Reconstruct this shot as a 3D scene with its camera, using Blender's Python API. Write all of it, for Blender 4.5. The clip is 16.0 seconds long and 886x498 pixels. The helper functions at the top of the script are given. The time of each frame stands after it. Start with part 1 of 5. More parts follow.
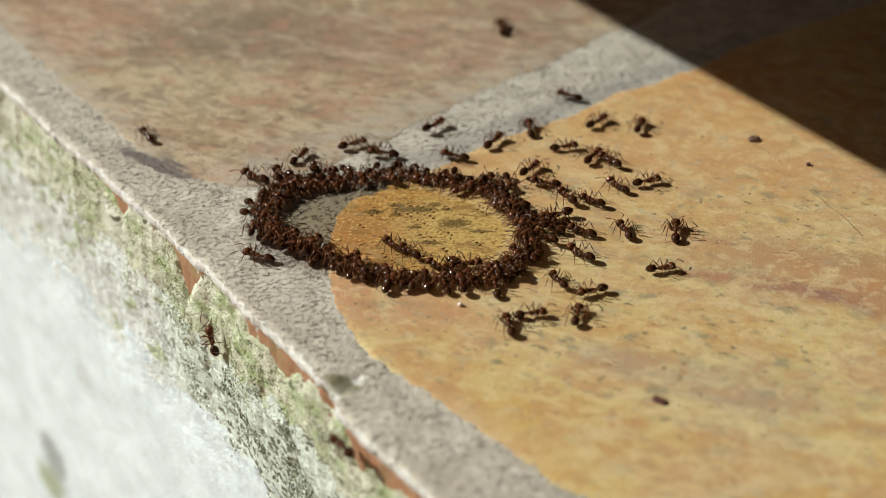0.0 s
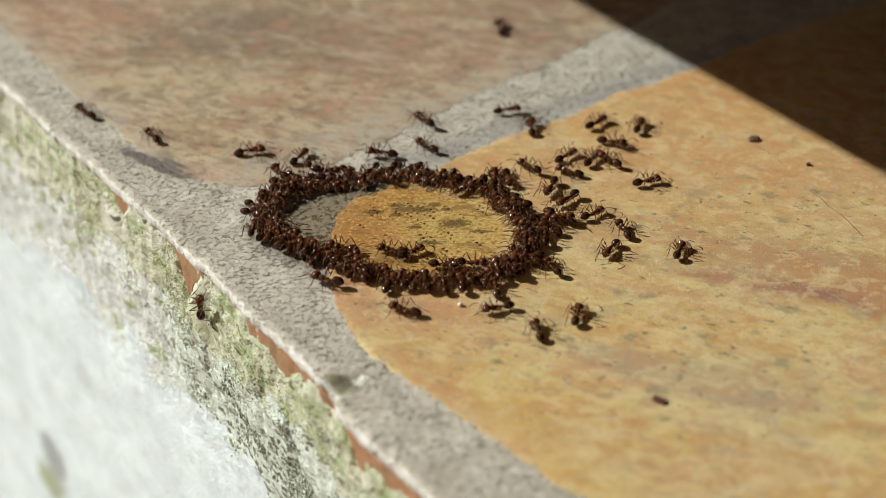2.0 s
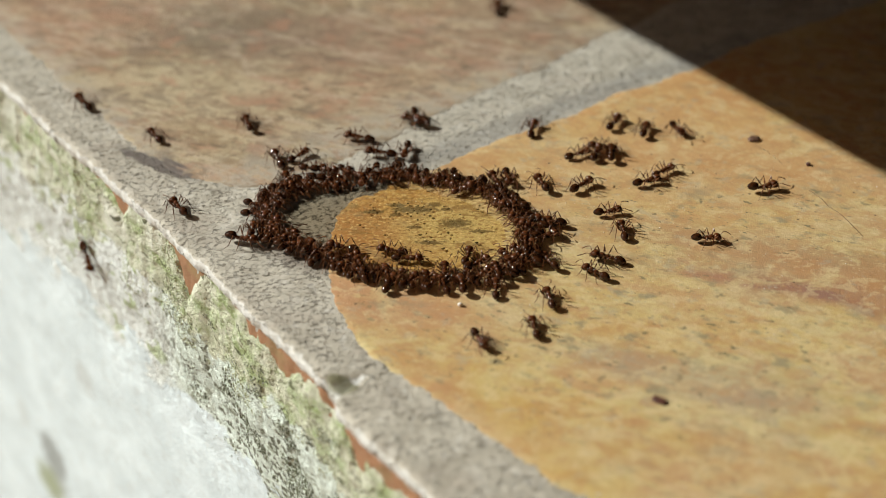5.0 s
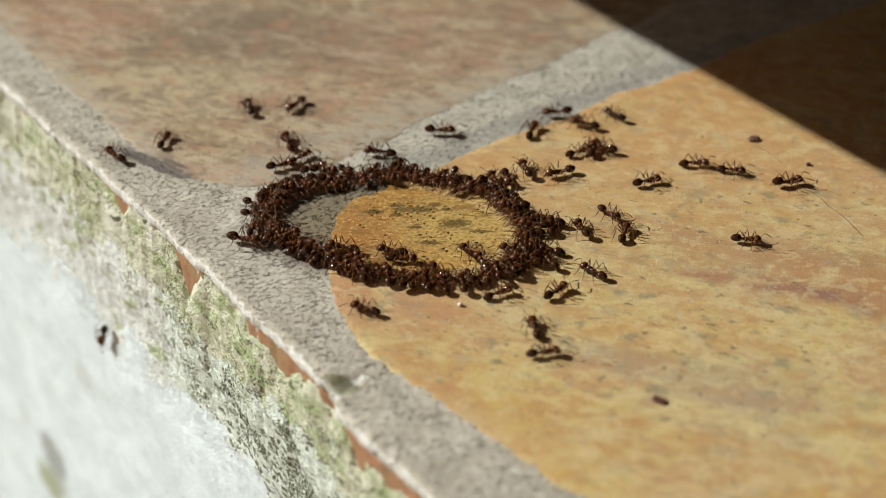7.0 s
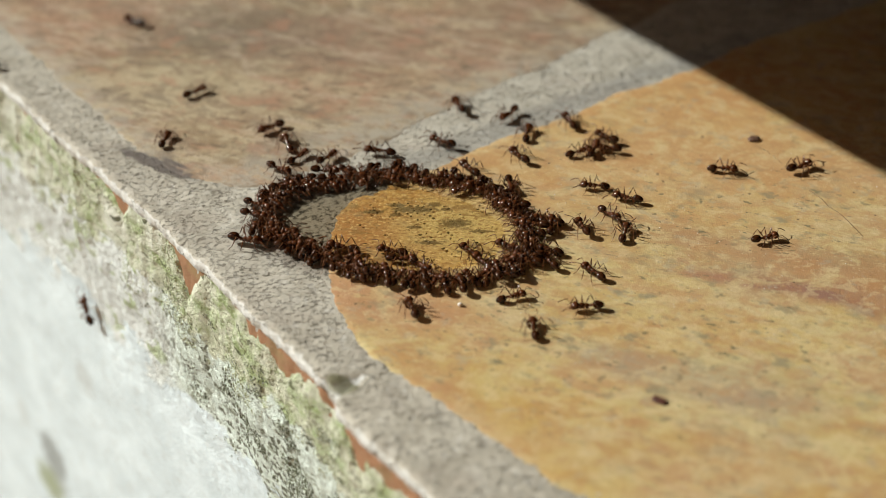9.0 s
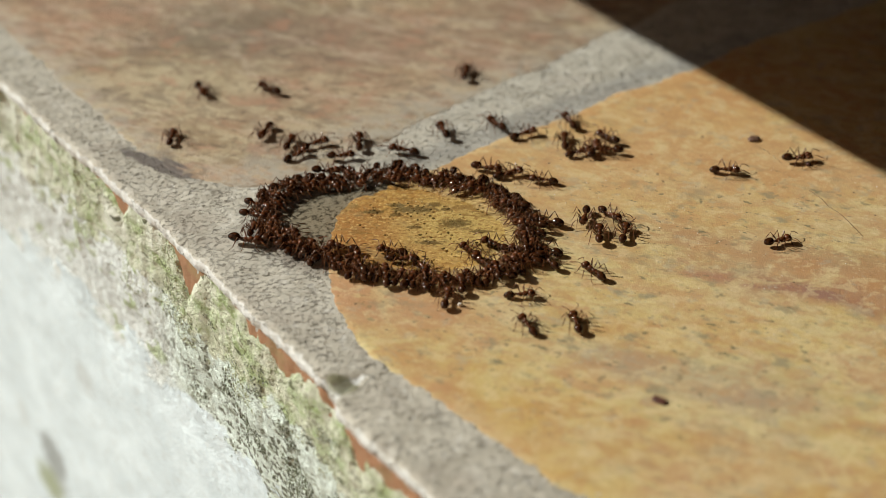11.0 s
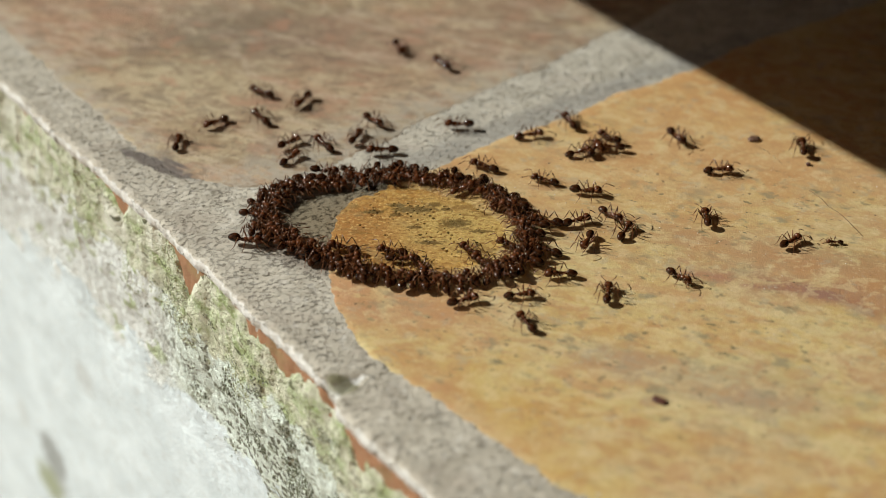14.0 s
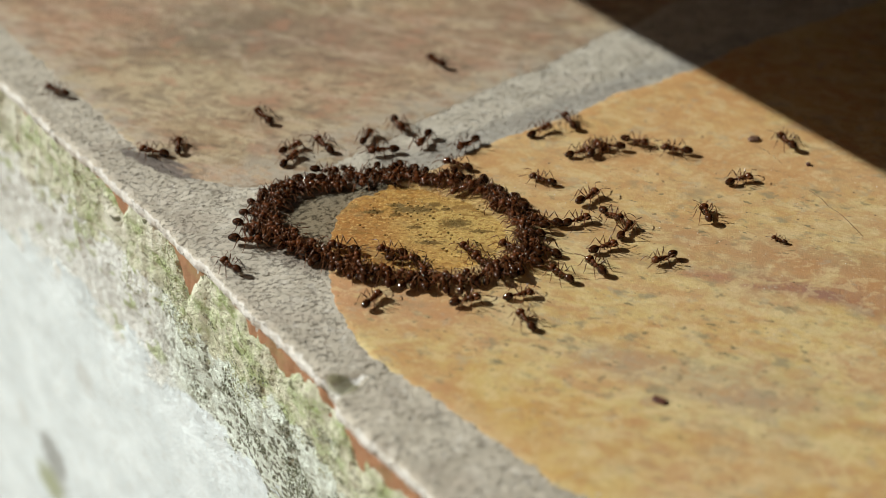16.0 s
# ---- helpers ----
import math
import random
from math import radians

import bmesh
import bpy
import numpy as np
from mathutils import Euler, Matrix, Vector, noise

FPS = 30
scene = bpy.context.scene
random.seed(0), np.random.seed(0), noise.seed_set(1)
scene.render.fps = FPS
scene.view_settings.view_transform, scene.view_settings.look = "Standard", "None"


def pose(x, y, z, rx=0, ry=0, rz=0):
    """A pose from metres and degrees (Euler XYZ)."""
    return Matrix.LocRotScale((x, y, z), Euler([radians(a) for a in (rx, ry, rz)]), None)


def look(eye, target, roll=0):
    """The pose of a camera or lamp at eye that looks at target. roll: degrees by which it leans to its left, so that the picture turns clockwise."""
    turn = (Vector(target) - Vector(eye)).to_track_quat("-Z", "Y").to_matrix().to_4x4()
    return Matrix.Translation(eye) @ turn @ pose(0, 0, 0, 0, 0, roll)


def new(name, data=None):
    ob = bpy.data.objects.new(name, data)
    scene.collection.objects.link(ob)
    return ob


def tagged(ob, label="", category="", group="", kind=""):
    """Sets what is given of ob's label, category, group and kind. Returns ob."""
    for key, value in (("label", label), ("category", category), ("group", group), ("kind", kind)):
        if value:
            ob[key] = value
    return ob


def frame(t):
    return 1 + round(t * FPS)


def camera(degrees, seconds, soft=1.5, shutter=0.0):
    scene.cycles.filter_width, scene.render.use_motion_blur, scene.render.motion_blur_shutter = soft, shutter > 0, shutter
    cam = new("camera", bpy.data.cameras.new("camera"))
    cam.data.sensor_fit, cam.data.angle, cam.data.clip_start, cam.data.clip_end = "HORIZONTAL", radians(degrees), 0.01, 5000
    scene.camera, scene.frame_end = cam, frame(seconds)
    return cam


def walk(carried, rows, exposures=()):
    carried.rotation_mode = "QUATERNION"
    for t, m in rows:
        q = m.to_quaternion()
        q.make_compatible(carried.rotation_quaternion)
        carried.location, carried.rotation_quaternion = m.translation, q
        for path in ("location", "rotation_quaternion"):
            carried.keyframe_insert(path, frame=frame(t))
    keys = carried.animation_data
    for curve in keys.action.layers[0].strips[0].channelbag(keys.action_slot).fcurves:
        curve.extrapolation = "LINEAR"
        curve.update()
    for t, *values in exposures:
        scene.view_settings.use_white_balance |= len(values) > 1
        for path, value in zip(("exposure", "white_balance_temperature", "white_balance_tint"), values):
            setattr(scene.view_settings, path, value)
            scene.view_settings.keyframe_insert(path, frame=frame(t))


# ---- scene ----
# ---- camera: it stands still, outside the ledge ----
cam = camera(28, 16.0, soft=0.7)
VIEW = look((0.0, -0.18653, 0.12582), (0, 0, 0))
walk(cam, [(0.0, VIEW), (16.0, VIEW)], exposures=((0.0, 0.28), (16.0, 0.21)))
cam.data.dof.use_dof, cam.data.dof.focus_distance, cam.data.dof.aperture_fstop = True, 0.227, 16.0

# ---- light: a low sun over an open sky ----
SUN_UP, SUN_WAY = radians(33), Vector((0.95, -0.31, 0)).normalized()
sun_data = bpy.data.lights.new("sun", "SUN")
sun_data.energy, sun_data.angle, sun_data.color = 4.35, radians(0.5), (0.985, 0.98, 0.915)
sun = new("sun", sun_data)
sun.matrix_basis = look(Vector((0, 0, math.sin(SUN_UP))) - SUN_WAY * math.cos(SUN_UP), (0, 0, 0))
sky_world = bpy.data.worlds.new("sky")
scene.world = sky_world
sky_world.use_nodes = True
sky = sky_world.node_tree.nodes.new("ShaderNodeTexSky")
sky.sky_type, sky.sun_disc = "NISHITA", False
sky.sun_elevation = SUN_UP
sky.air_density, sky.dust_density, sky.ozone_density = 0.8, 4.0, 0.5
sky.sun_rotation = math.atan2(-SUN_WAY.x, -SUN_WAY.y)
sky_back = sky_world.node_tree.nodes["Background"]
sky_world.node_tree.links.new(sky.outputs[0], sky_back.inputs[0])
sky_back.inputs[1].default_value = 0.022

MM = 0.001
# the ledge's own space: x along its front edge, y inwards from it, z up
LEDGE = pose(-0.03111, -0.0029, 0, 0, 0, -53.868)


# ---- materials ----
class Mat:
    """A small builder for node materials; lengths in millimetres of the object's own space."""

    def __init__(self, name):
        self.m = bpy.data.materials.new(name)
        self.m.use_nodes = True
        self.t = self.m.node_tree
        self.b = self.t.nodes["Principled BSDF"]
        coord = self.node("ShaderNodeTexCoord")
        self.mm = self.vmath("SCALE", coord.outputs["Object"], scale=1000.0)

    def node(self, kind):
        return self.t.nodes.new(kind)

    def link(self, a, b):
        if isinstance(a, (int, float)):
            b.default_value = a
        elif isinstance(a, tuple):
            b.default_value = (*a, 1.0) if len(b.default_value) == 4 and len(a) == 3 else a
        else:
            self.t.links.new(a, b)

    def vmath(self, op, a, b=None, scale=None):
        n = self.node("ShaderNodeVectorMath")
        n.operation = op
        self.link(a, n.inputs[0])
        if b is not None:
            self.link(b, n.inputs[1])
        if scale is not None:
            n.inputs["Scale"].default_value = scale
        return n.outputs["Value"] if op in ("LENGTH", "DOT_PRODUCT") else n.outputs["Vector"]

    def math(self, op, a, b=0.0):
        n = self.node("ShaderNodeMath")
        n.operation = op
        self.link(a, n.inputs[0])
        self.link(b, n.inputs[1])
        return n.outputs[0]

    def place(self, turn=0.0, scale=(1, 1, 1), at=(0, 0, 0), vec=None):
        n = self.node("ShaderNodeMapping")
        n.vector_type = "TEXTURE"
        self.link(vec or self.mm, n.inputs["Vector"])
        n.inputs["Location"].default_value = at
        n.inputs["Rotation"].default_value = (0, 0, radians(turn))
        n.inputs["Scale"].default_value = scale
        return n.outputs[0]

    def noise(self, size, detail=4.0, rough=0.55, vec=None, warp=0.0):
        n = self.node("ShaderNodeTexNoise")
        self.link(vec or self.mm, n.inputs["Vector"])
        n.inputs["Scale"].default_value = 1.0 / size
        n.inputs["Detail"].default_value = detail
        n.inputs["Roughness"].default_value = rough
        n.inputs["Distortion"].default_value = warp
        return n.outputs[0]

    def step(self, value, lo, hi, a=0.0, b=1.0):
        n = self.node("ShaderNodeMapRange")
        n.interpolation_type = "SMOOTHSTEP"
        self.link(value, n.inputs["Value"])
        for key, v in (("From Min", lo), ("From Max", hi), ("To Min", a), ("To Max", b)):
            n.inputs[key].default_value = v
        return n.outputs["Result"]

    def mix(self, fac, a, b, how="MIX"):
        n = self.node("ShaderNodeMix")
        n.data_type, n.blend_type = "RGBA", how
        self.link(fac, n.inputs[0])
        self.link(a, n.inputs[6])
        self.link(b, n.inputs[7])
        return n.outputs[2]

    def patch(self, at, size, turn=0.0, soft=0.5, ragged=0.5, grain=4.0, vec=None):
        """A stain with a ragged outline: 1 inside, 0 outside."""
        v = self.place(turn, (size[0], size[1], 1000), (at[0], at[1], 0), vec)
        d = self.vmath("LENGTH", v)
        n = self.noise(grain, 4, 0.6)
        d = self.math("ADD", d, self.math("MULTIPLY", self.math("SUBTRACT", n, 0.5), ragged * 2))
        return self.step(d, 1 - soft, 1 + soft, 1.0, 0.0)

    def relief(self, height, depth, strength=1.0):
        n = self.node("ShaderNodeBump")
        n.inputs["Distance"].default_value = depth * MM
        self.link(strength, n.inputs["Strength"])
        self.link(height, n.inputs["Height"])
        self.link(n.outputs[0], self.b.inputs["Normal"])

    def done(self, color, rough=0.6, **more):
        self.link(color, self.b.inputs["Base Color"])
        self.link(rough, self.b.inputs["Roughness"])
        for key, v in more.items():
            self.link(v, self.b.inputs[key.replace("_", " ")])
        return self.m


def tile_ochre():
    m = Mat("ochre glazed tile")
    along = m.place(38, (2.6, 1, 1))
    c = m.mix(m.step(m.noise(3.4, 6, 0.68, along), 0.40, 0.60), (0.61, 0.515, 0.245), (0.55, 0.41, 0.16))
    c = m.mix(m.step(m.noise(8, 6, 0.66, m.place(38, (2.2, 1, 1), (3, 8, 0)), 0.4), 0.50, 0.64, 0, 0.7), c, (0.52, 0.315, 0.11))
    c = m.mix(m.step(m.noise(12, 5, 0.62, m.place(38, (2, 1, 1), (40, 9, 0))), 0.48, 0.60, 0, 0.8), c, (0.60, 0.505, 0.285))
    c = m.mix(m.step(m.noise(6.5, 6, 0.7, m.place(44, (1.8, 1, 1), (21, 5, 0)), 0.6), 0.51, 0.61, 0, 0.6), c, (0.49, 0.285, 0.15))
    c = m.mix(m.step(m.noise(4.5, 6, 0.7, m.place(44, (1.6, 1, 1), (2, 51, 0)), 0.6), 0.53, 0.62, 0, 0.65), c, (0.63, 0.50, 0.225))
    # reddish veins and rusty drifts
    vein = m.math("ABSOLUTE", m.math("SUBTRACT", m.noise(15, 6, 0.66, m.place(38, (2.8, 1, 1), (7, 90, 0)), 0.5), 0.5))
    c = m.mix(m.step(vein, 0.0, 0.03, 0.32, 0.0), c, (0.40, 0.20, 0.10))
    for at, size, turn, much, hue in (
        ((43, 62), (24, 3.4), 38, 0.6, (0.29, 0.16, 0.10)), ((58, 68), (20, 3.0), 32, 0.6, (0.40, 0.18, 0.08)),
        ((19, 12.5), (15, 4.5), 35, 0.65, (0.48, 0.26, 0.155)), ((15, 15), (17, 9), 54, 0.6, (0.47, 0.25, 0.125)), ((-5, 50), (2.5, 16), 0, 0.6, (0.58, 0.37, 0.24)), ((30, 78), (16, 5), 40, 0.5, (0.52, 0.29, 0.18)), ((12, 60), (9, 6), 40, 0.55, (0.60, 0.40, 0.24)), ((40, 10), (14, 2.5), -6, 0.5, (0.45, 0.23, 0.11)), ((-3, 74), (4, 14), 0, 0.6, (0.50, 0.22, 0.07)),
        ((10, 70), (4, 16), 10, 0.35, (0.47, 0.21, 0.08)), ((6, 52), (26, 12), 60, 0.5, (0.55, 0.33, 0.165)), ((18, 72), (55, 34), 50, 0.3, (0.49, 0.315, 0.14)), ((3, 86), (7, 9), 0, 0.7, (0.45, 0.19, 0.06)), ((26, 82), (12, 7), 60, 0.35, (0.50, 0.26, 0.11)), ((4, 62), (6, 3.5), 50, 0.6, (0.62, 0.47, 0.20)), ((72, 60), (9, 3), 38, 0.6, (0.42, 0.16, 0.06)),
        ((46, 55), (17, 2.6), 34, 0.65, (0.34, 0.19, 0.12)), ((54, 62), (14, 2.2), 30, 0.6, (0.36, 0.18, 0.10)), ((70, 30), (22, 4), 38, 0.4, (0.48, 0.26, 0.09)), ((50, 14), (16, 3.2), -3, 0.4, (0.54, 0.35, 0.09)), ((59, 37), (10, 6.5), 40, 0.5, (0.38, 0.34, 0.23)), ((47, 29.5), (5, 3), 40, 0.5, (0.38, 0.31, 0.20)), ((6, 78), (14, 5), 0, 0.6, (0.55, 0.32, 0.13)),
    ):
        c = m.mix(m.math("MULTIPLY", m.patch(at, size, turn, 0.7, 0.9, 5), much), c, hue)
    # a dark red seam that wanders over the tile, and two ashen clouds
    for at, size, turn, much, hue in (
        ((40.5, 50.0), (4.5, 0.9), 42, 0.7, (0.36, 0.17, 0.11)), ((47.0, 55.2), (5.0, 1.0), 38, 0.75, (0.30, 0.15, 0.105)), ((51.5, 58.6), (3.6, 1.2), 30, 0.75, (0.28, 0.15, 0.12)), ((56.5, 60.2), (3.6, 0.9), -4, 0.7, (0.33, 0.15, 0.08)),
        ((47.4, 30.3), (5.0, 2.2), 38, 0.55, (0.36, 0.27, 0.19)), ((60.8, 37.2), (5.5, 2.4), 44, 0.6, (0.36, 0.27, 0.20)), ((52.5, 33.5), (4.5, 2.4), 38, 0.4, (0.42, 0.36, 0.24)),
    ):
        c = m.mix(m.math("MULTIPLY", m.patch(at, size, turn, 0.7, 0.9, 2.2), much), c, hue)
    bloom = m.noise(5.5, 5, 0.66, m.place(30, (1.25, 1, 1), (11, 64, 0)), 0.7)
    upper = m.patch((8, 72), (34, 26), 54, 0.6, 0.5, 9)
    c = m.mix(m.math("MULTIPLY", upper, 0.45), c, (0.59, 0.36, 0.15))
    c = m.mix(m.math("MULTIPLY", m.step(bloom, 0.54, 0.62), m.step(upper, 0, 1, 0.3, 0.7)), c, (0.52, 0.29, 0.12))
    c = m.mix(m.step(bloom, 0.38, 0.46, 0.5, 0), c, (0.66, 0.55, 0.28))
    ashen = m.noise(3.6, 5, 0.68, m.place(38, (1.3, 1, 1), (71, 4, 0)), 0.5)
    c = m.mix(m.step(ashen, 0.57, 0.64, 0, 0.5), c, (0.40, 0.35, 0.25))
    mottle = m.noise(2.1, 5, 0.7, m.place(38, (1.35, 1, 1), (81, 14, 0)), 0.5)
    c = m.mix(m.step(mottle, 0.52, 0.60, 0, 0.45), c, (0.66, 0.53, 0.30))
    c = m.mix(m.step(mottle, 0.40, 0.48, 0.42, 0), c, (0.46, 0.26, 0.12))
    # soaked by the syrup
    wet = m.patch((9.6, 26.5), (15, 11.5), 53.9, 0.15, 0.15, 3)
    grain = m.place(53.9, (1.5, 1, 1))
    soaked = m.mix(m.step(m.noise(1.9, 3, 0.55, grain), 0.44, 0.56), (0.52, 0.335, 0.105), (0.40, 0.215, 0.06))
    soaked = m.mix(m.math("MULTIPLY", m.patch((5.0, 19.5), (12, 7), 25, 0.7, 0.7, 3), 0.75), soaked, (0.35, 0.145, 0.045))
    soaked = m.mix(m.math("MULTIPLY", m.patch((14.0, 31.0), (8, 7), 50, 0.7, 0.6, 3), 0.7), soaked, (0.53, 0.44, 0.19))
    # pale grains with the syrup's glints painted in, and dark crumbs stuck in it
    soaked = m.mix(m.step(m.noise(0.42, 3, 0.55, m.place(53.9, (1.4, 1, 1), (4, 1, 0))), 0.54, 0.63, 0, 0.75), soaked, (0.72, 0.56, 0.27))
    soaked = m.mix(m.step(m.noise(0.5, 3, 0.55, m.place(53.9, (1.5, 1, 1), (41, 17, 0)), 0.4), 0.53, 0.60, 0, 0.75), soaked, (0.23, 0.11, 0.03))
    soaked = m.mix(m.step(m.noise(2.6, 3, 0.6, m.place(53.9, (2.2, 1, 1), (16, 8, 0)), 0.5), 0.57, 0.63, 0, 0.7), soaked, (0.20, 0.11, 0.03))
    for at, size in (((6.3, 29.2), (2.4, 0.65)), ((4.0, 27.9), (1.0, 0.35)), ((12.2, 31.7), (1.7, 0.8)), ((6.9, 32.0), (0.9, 0.4)), ((8.7, 32.7), (0.5, 0.4)), ((9.8, 26.9), (0.9, 0.3)), ((13.8, 26.3), (1.5, 0.35)), ((5.9, 26.6), (0.6, 0.4)), ((15.6, 33.1), (1.2, 0.3)), ((3.6, 24.6), (1.2, 0.4))):
        soaked = m.mix(m.math("MULTIPLY", m.patch(at, (size[0] * 1.2, size[1] * 1.2), 54, 0.35, 1.3, 0.55), 0.92), soaked, (0.085, 0.055, 0.016))
    c = m.mix(m.math("MULTIPLY", wet, 0.88), c, soaked)
    # grey-green mineral specks, in drifts
    drift = m.step(m.noise(20, 3, 0.5), 0.40, 0.58)
    cloud = m.step(m.noise(5, 6, 0.7, m.place(38, (1.5, 1, 1), (3, 3, 0))), 0.53, 0.68)
    c = m.mix(m.math("MULTIPLY", m.math("MULTIPLY", cloud, drift), 0.6), c, (0.31, 0.255, 0.155))
    band = m.math("MAXIMUM", m.math("MAXIMUM", m.patch((42, 33), (34, 17), 38, 0.6, 0.6, 8), m.patch((32, 62), (24, 10), 50, 0.6, 0.8, 6)), m.math("MULTIPLY", drift, 0.45))
    speck = m.step(m.noise(1.25, 4, 0.62, m.place(38, (1.7, 1, 1))), 0.60, 0.66)
    c = m.mix(m.math("MULTIPLY", m.math("MULTIPLY", speck, band), 0.9), c, (0.175, 0.155, 0.085))
    smudge = m.step(m.noise(2.8, 4, 0.6, m.place(38, (1.4, 1, 1), (33, 2, 0))), 0.56, 0.68)
    c = m.mix(m.math("MULTIPLY", m.math("MULTIPLY", smudge, band), 0.75), c, (0.26, 0.235, 0.145))
    c = m.mix(m.step(m.noise(0.45, 4, 0.7), 0.40, 0.66, 0.0, 0.24), c, (0.36, 0.22, 0.095))
    c = m.mix(m.step(m.noise(0.6, 3, 0.6, m.place(0, (1, 1, 1), (12, 60, 0))), 0.60, 0.72, 0.0, 0.3), c, (0.74, 0.65, 0.43))
    c = m.mix(m.step(m.noise(0.9, 2, 0.5, m.place(0, (1, 1, 1), (55, 20, 0))), 0.70, 0.76, 0, 0.8), c, (0.10, 0.07, 0.045))
    fine = m.math("ADD", m.noise(0.35, 4, 0.7), m.math("MULTIPLY", m.noise(2.2, 5, 0.65, along), 0.8))
    m.relief(fine, 0.15, 0.5)
    return m.done(c, m.step(m.noise(2.5, 4, 0.6), 0.3, 0.7, 0.42, 0.65), Specular_IOR_Level=0.35)


def tile_brown():
    m = Mat("weathered beige-brown tile")
    along = m.place(33, (1.45, 1, 1))
    c = m.mix(m.step(m.noise(4.2, 6, 0.74, along), 0.41, 0.59), (0.52, 0.425, 0.27), (0.315, 0.23, 0.135))
    c = m.mix(m.step(m.noise(11, 6, 0.64, m.place(33, (2.2, 1, 1), (9, 4, 0)), 0.5), 0.50, 0.64, 0, 0.7), c, (0.41, 0.25, 0.155))
    for at, size, turn, much, hue in (
        ((-52.6, 35.3), (17, 9), 54, 0.8, (0.18, 0.145, 0.105)),
        ((-39.1, 44.3), (16, 7), 50, 0.6, (0.21, 0.165, 0.12)),
        ((-70.2, 17.5), (13, 10), 54, 0.85, (0.42, 0.255, 0.165)), ((-28, 45), (16, 9), 45, 0.5, (0.47, 0.32, 0.215)),
        ((-42.5, 15.5), (15, 8), 60, 0.7, (0.53, 0.455, 0.30)),
        ((-56.2, 12.5), (8, 1.6), 92, 0.7, (0.25, 0.165, 0.105)),
        ((-31.7, 59.1), (20, 7), 45, 0.5, (0.42, 0.26, 0.18)),
        ((-17.3, 63.3), (12, 3), 45, 0.5, (0.45, 0.28, 0.2)),
        ((-14.8, 15.0), (12, 2.2), 54, 0.7, (0.46, 0.26, 0.15)),
        ((-22.2, 36.3), (18, 8), 50, 0.35, (0.44, 0.33, 0.225)),
        ((-29.0, 75.8), (10, 10), 50, 0.5, (0.3, 0.21, 0.15)),
        ((-46.5, 6.3), (0.9, 0.8), 0, 0.9, (0.38, 0.17, 0.08)),
    ):
        c = m.mix(m.math("MULTIPLY", m.patch(at, size, turn, 0.7, 0.9, 6), much), c, hue)
    blush = m.noise(3.4, 5, 0.66, m.place(40, (1.7, 1, 1), (15, 77, 0)), 0.6)
    c = m.mix(m.step(blush, 0.53, 0.62, 0, 0.6), c, (0.43, 0.235, 0.15))
    c = m.mix(m.step(blush, 0.38, 0.46, 0.55, 0), c, (0.55, 0.465, 0.31))
    murk = m.noise(4.4, 5, 0.68, m.place(44, (1.5, 1, 1), (95, 27, 0)), 0.6)
    c = m.mix(m.step(murk, 0.55, 0.63, 0, 0.6), c, (0.19, 0.15, 0.11))
    vein = m.math("ABSOLUTE", m.math("SUBTRACT", m.noise(13, 6, 0.68, m.place(33, (2.8, 1, 1), (30, 60, 0)), 0.7), 0.5))
    c = m.mix(m.step(vein, 0.0, 0.028, 0.5, 0.0), c, (0.24, 0.16, 0.11))
    pale = m.math("ABSOLUTE", m.math("SUBTRACT", m.noise(18, 5, 0.62, m.place(33, (3, 1, 1), (70, 20, 0)), 0.5), 0.5))
    c = m.mix(m.step(pale, 0.0, 0.022, 0.4, 0.0), c, (0.60, 0.50, 0.38))
    speck = m.step(m.noise(1.5, 5, 0.7, m.place(33, (1.6, 1, 1))), 0.54, 0.63, 0, 0.6)
    c = m.mix(speck, c, (0.165, 0.12, 0.075))
    blot = m.step(m.noise(3.2, 5, 0.68, m.place(50, (1.35, 1, 1), (60, 3, 0))), 0.53, 0.66, 0, 0.6)
    c = m.mix(blot, c, (0.22, 0.165, 0.105))
    light = m.step(m.noise(3.0, 6, 0.72, m.place(20, (1.3, 1, 1), (6, 33, 0))), 0.55, 0.68, 0, 0.5)
    c = m.mix(light, c, (0.60, 0.51, 0.345))
    c = m.mix(m.step(m.noise(0.5, 4, 0.7), 0.42, 0.66, 0.0, 0.35), c, (0.24, 0.18, 0.125))
    # grout smeared over the tile's border
    split = m.node("ShaderNodeSeparateXYZ")
    m.link(m.mm, split.inputs[0])
    rim = m.math("MAXIMUM", m.step(split.outputs["X"], -23, -12), m.step(split.outputs["Y"], 6, 14, 1.0, 0.0))
    rim = m.math("MULTIPLY", rim, m.step(m.noise(3, 6, 0.7), 0.36, 0.58, 0.1, 0.8))
    c = m.mix(rim, c, (0.46, 0.425, 0.35))
    # the blue-grey lens-shaped mark near the rounded corner
    lens_mark = m.math("MAXIMUM", m.patch((-24.2, 7.5), (6.8, 1.2), 17, 0.35, 0.75, 1.6), m.patch((-22.5, 9.6), (2.6, 0.5), 17, 0.5, 0.6, 1.5))
    c = m.mix(m.math("MULTIPLY", lens_mark, 0.9), c, (0.135, 0.115, 0.105))
    m.relief(m.math("ADD", m.noise(0.4, 4, 0.7), m.math("MULTIPLY", m.noise(2.6, 5, 0.65, along), 1.0)), 0.22, 0.65)
    return m.done(c, m.step(m.noise(2.5, 4, 0.6), 0.3, 0.7, 0.5, 0.7), Specular_IOR_Level=0.3)


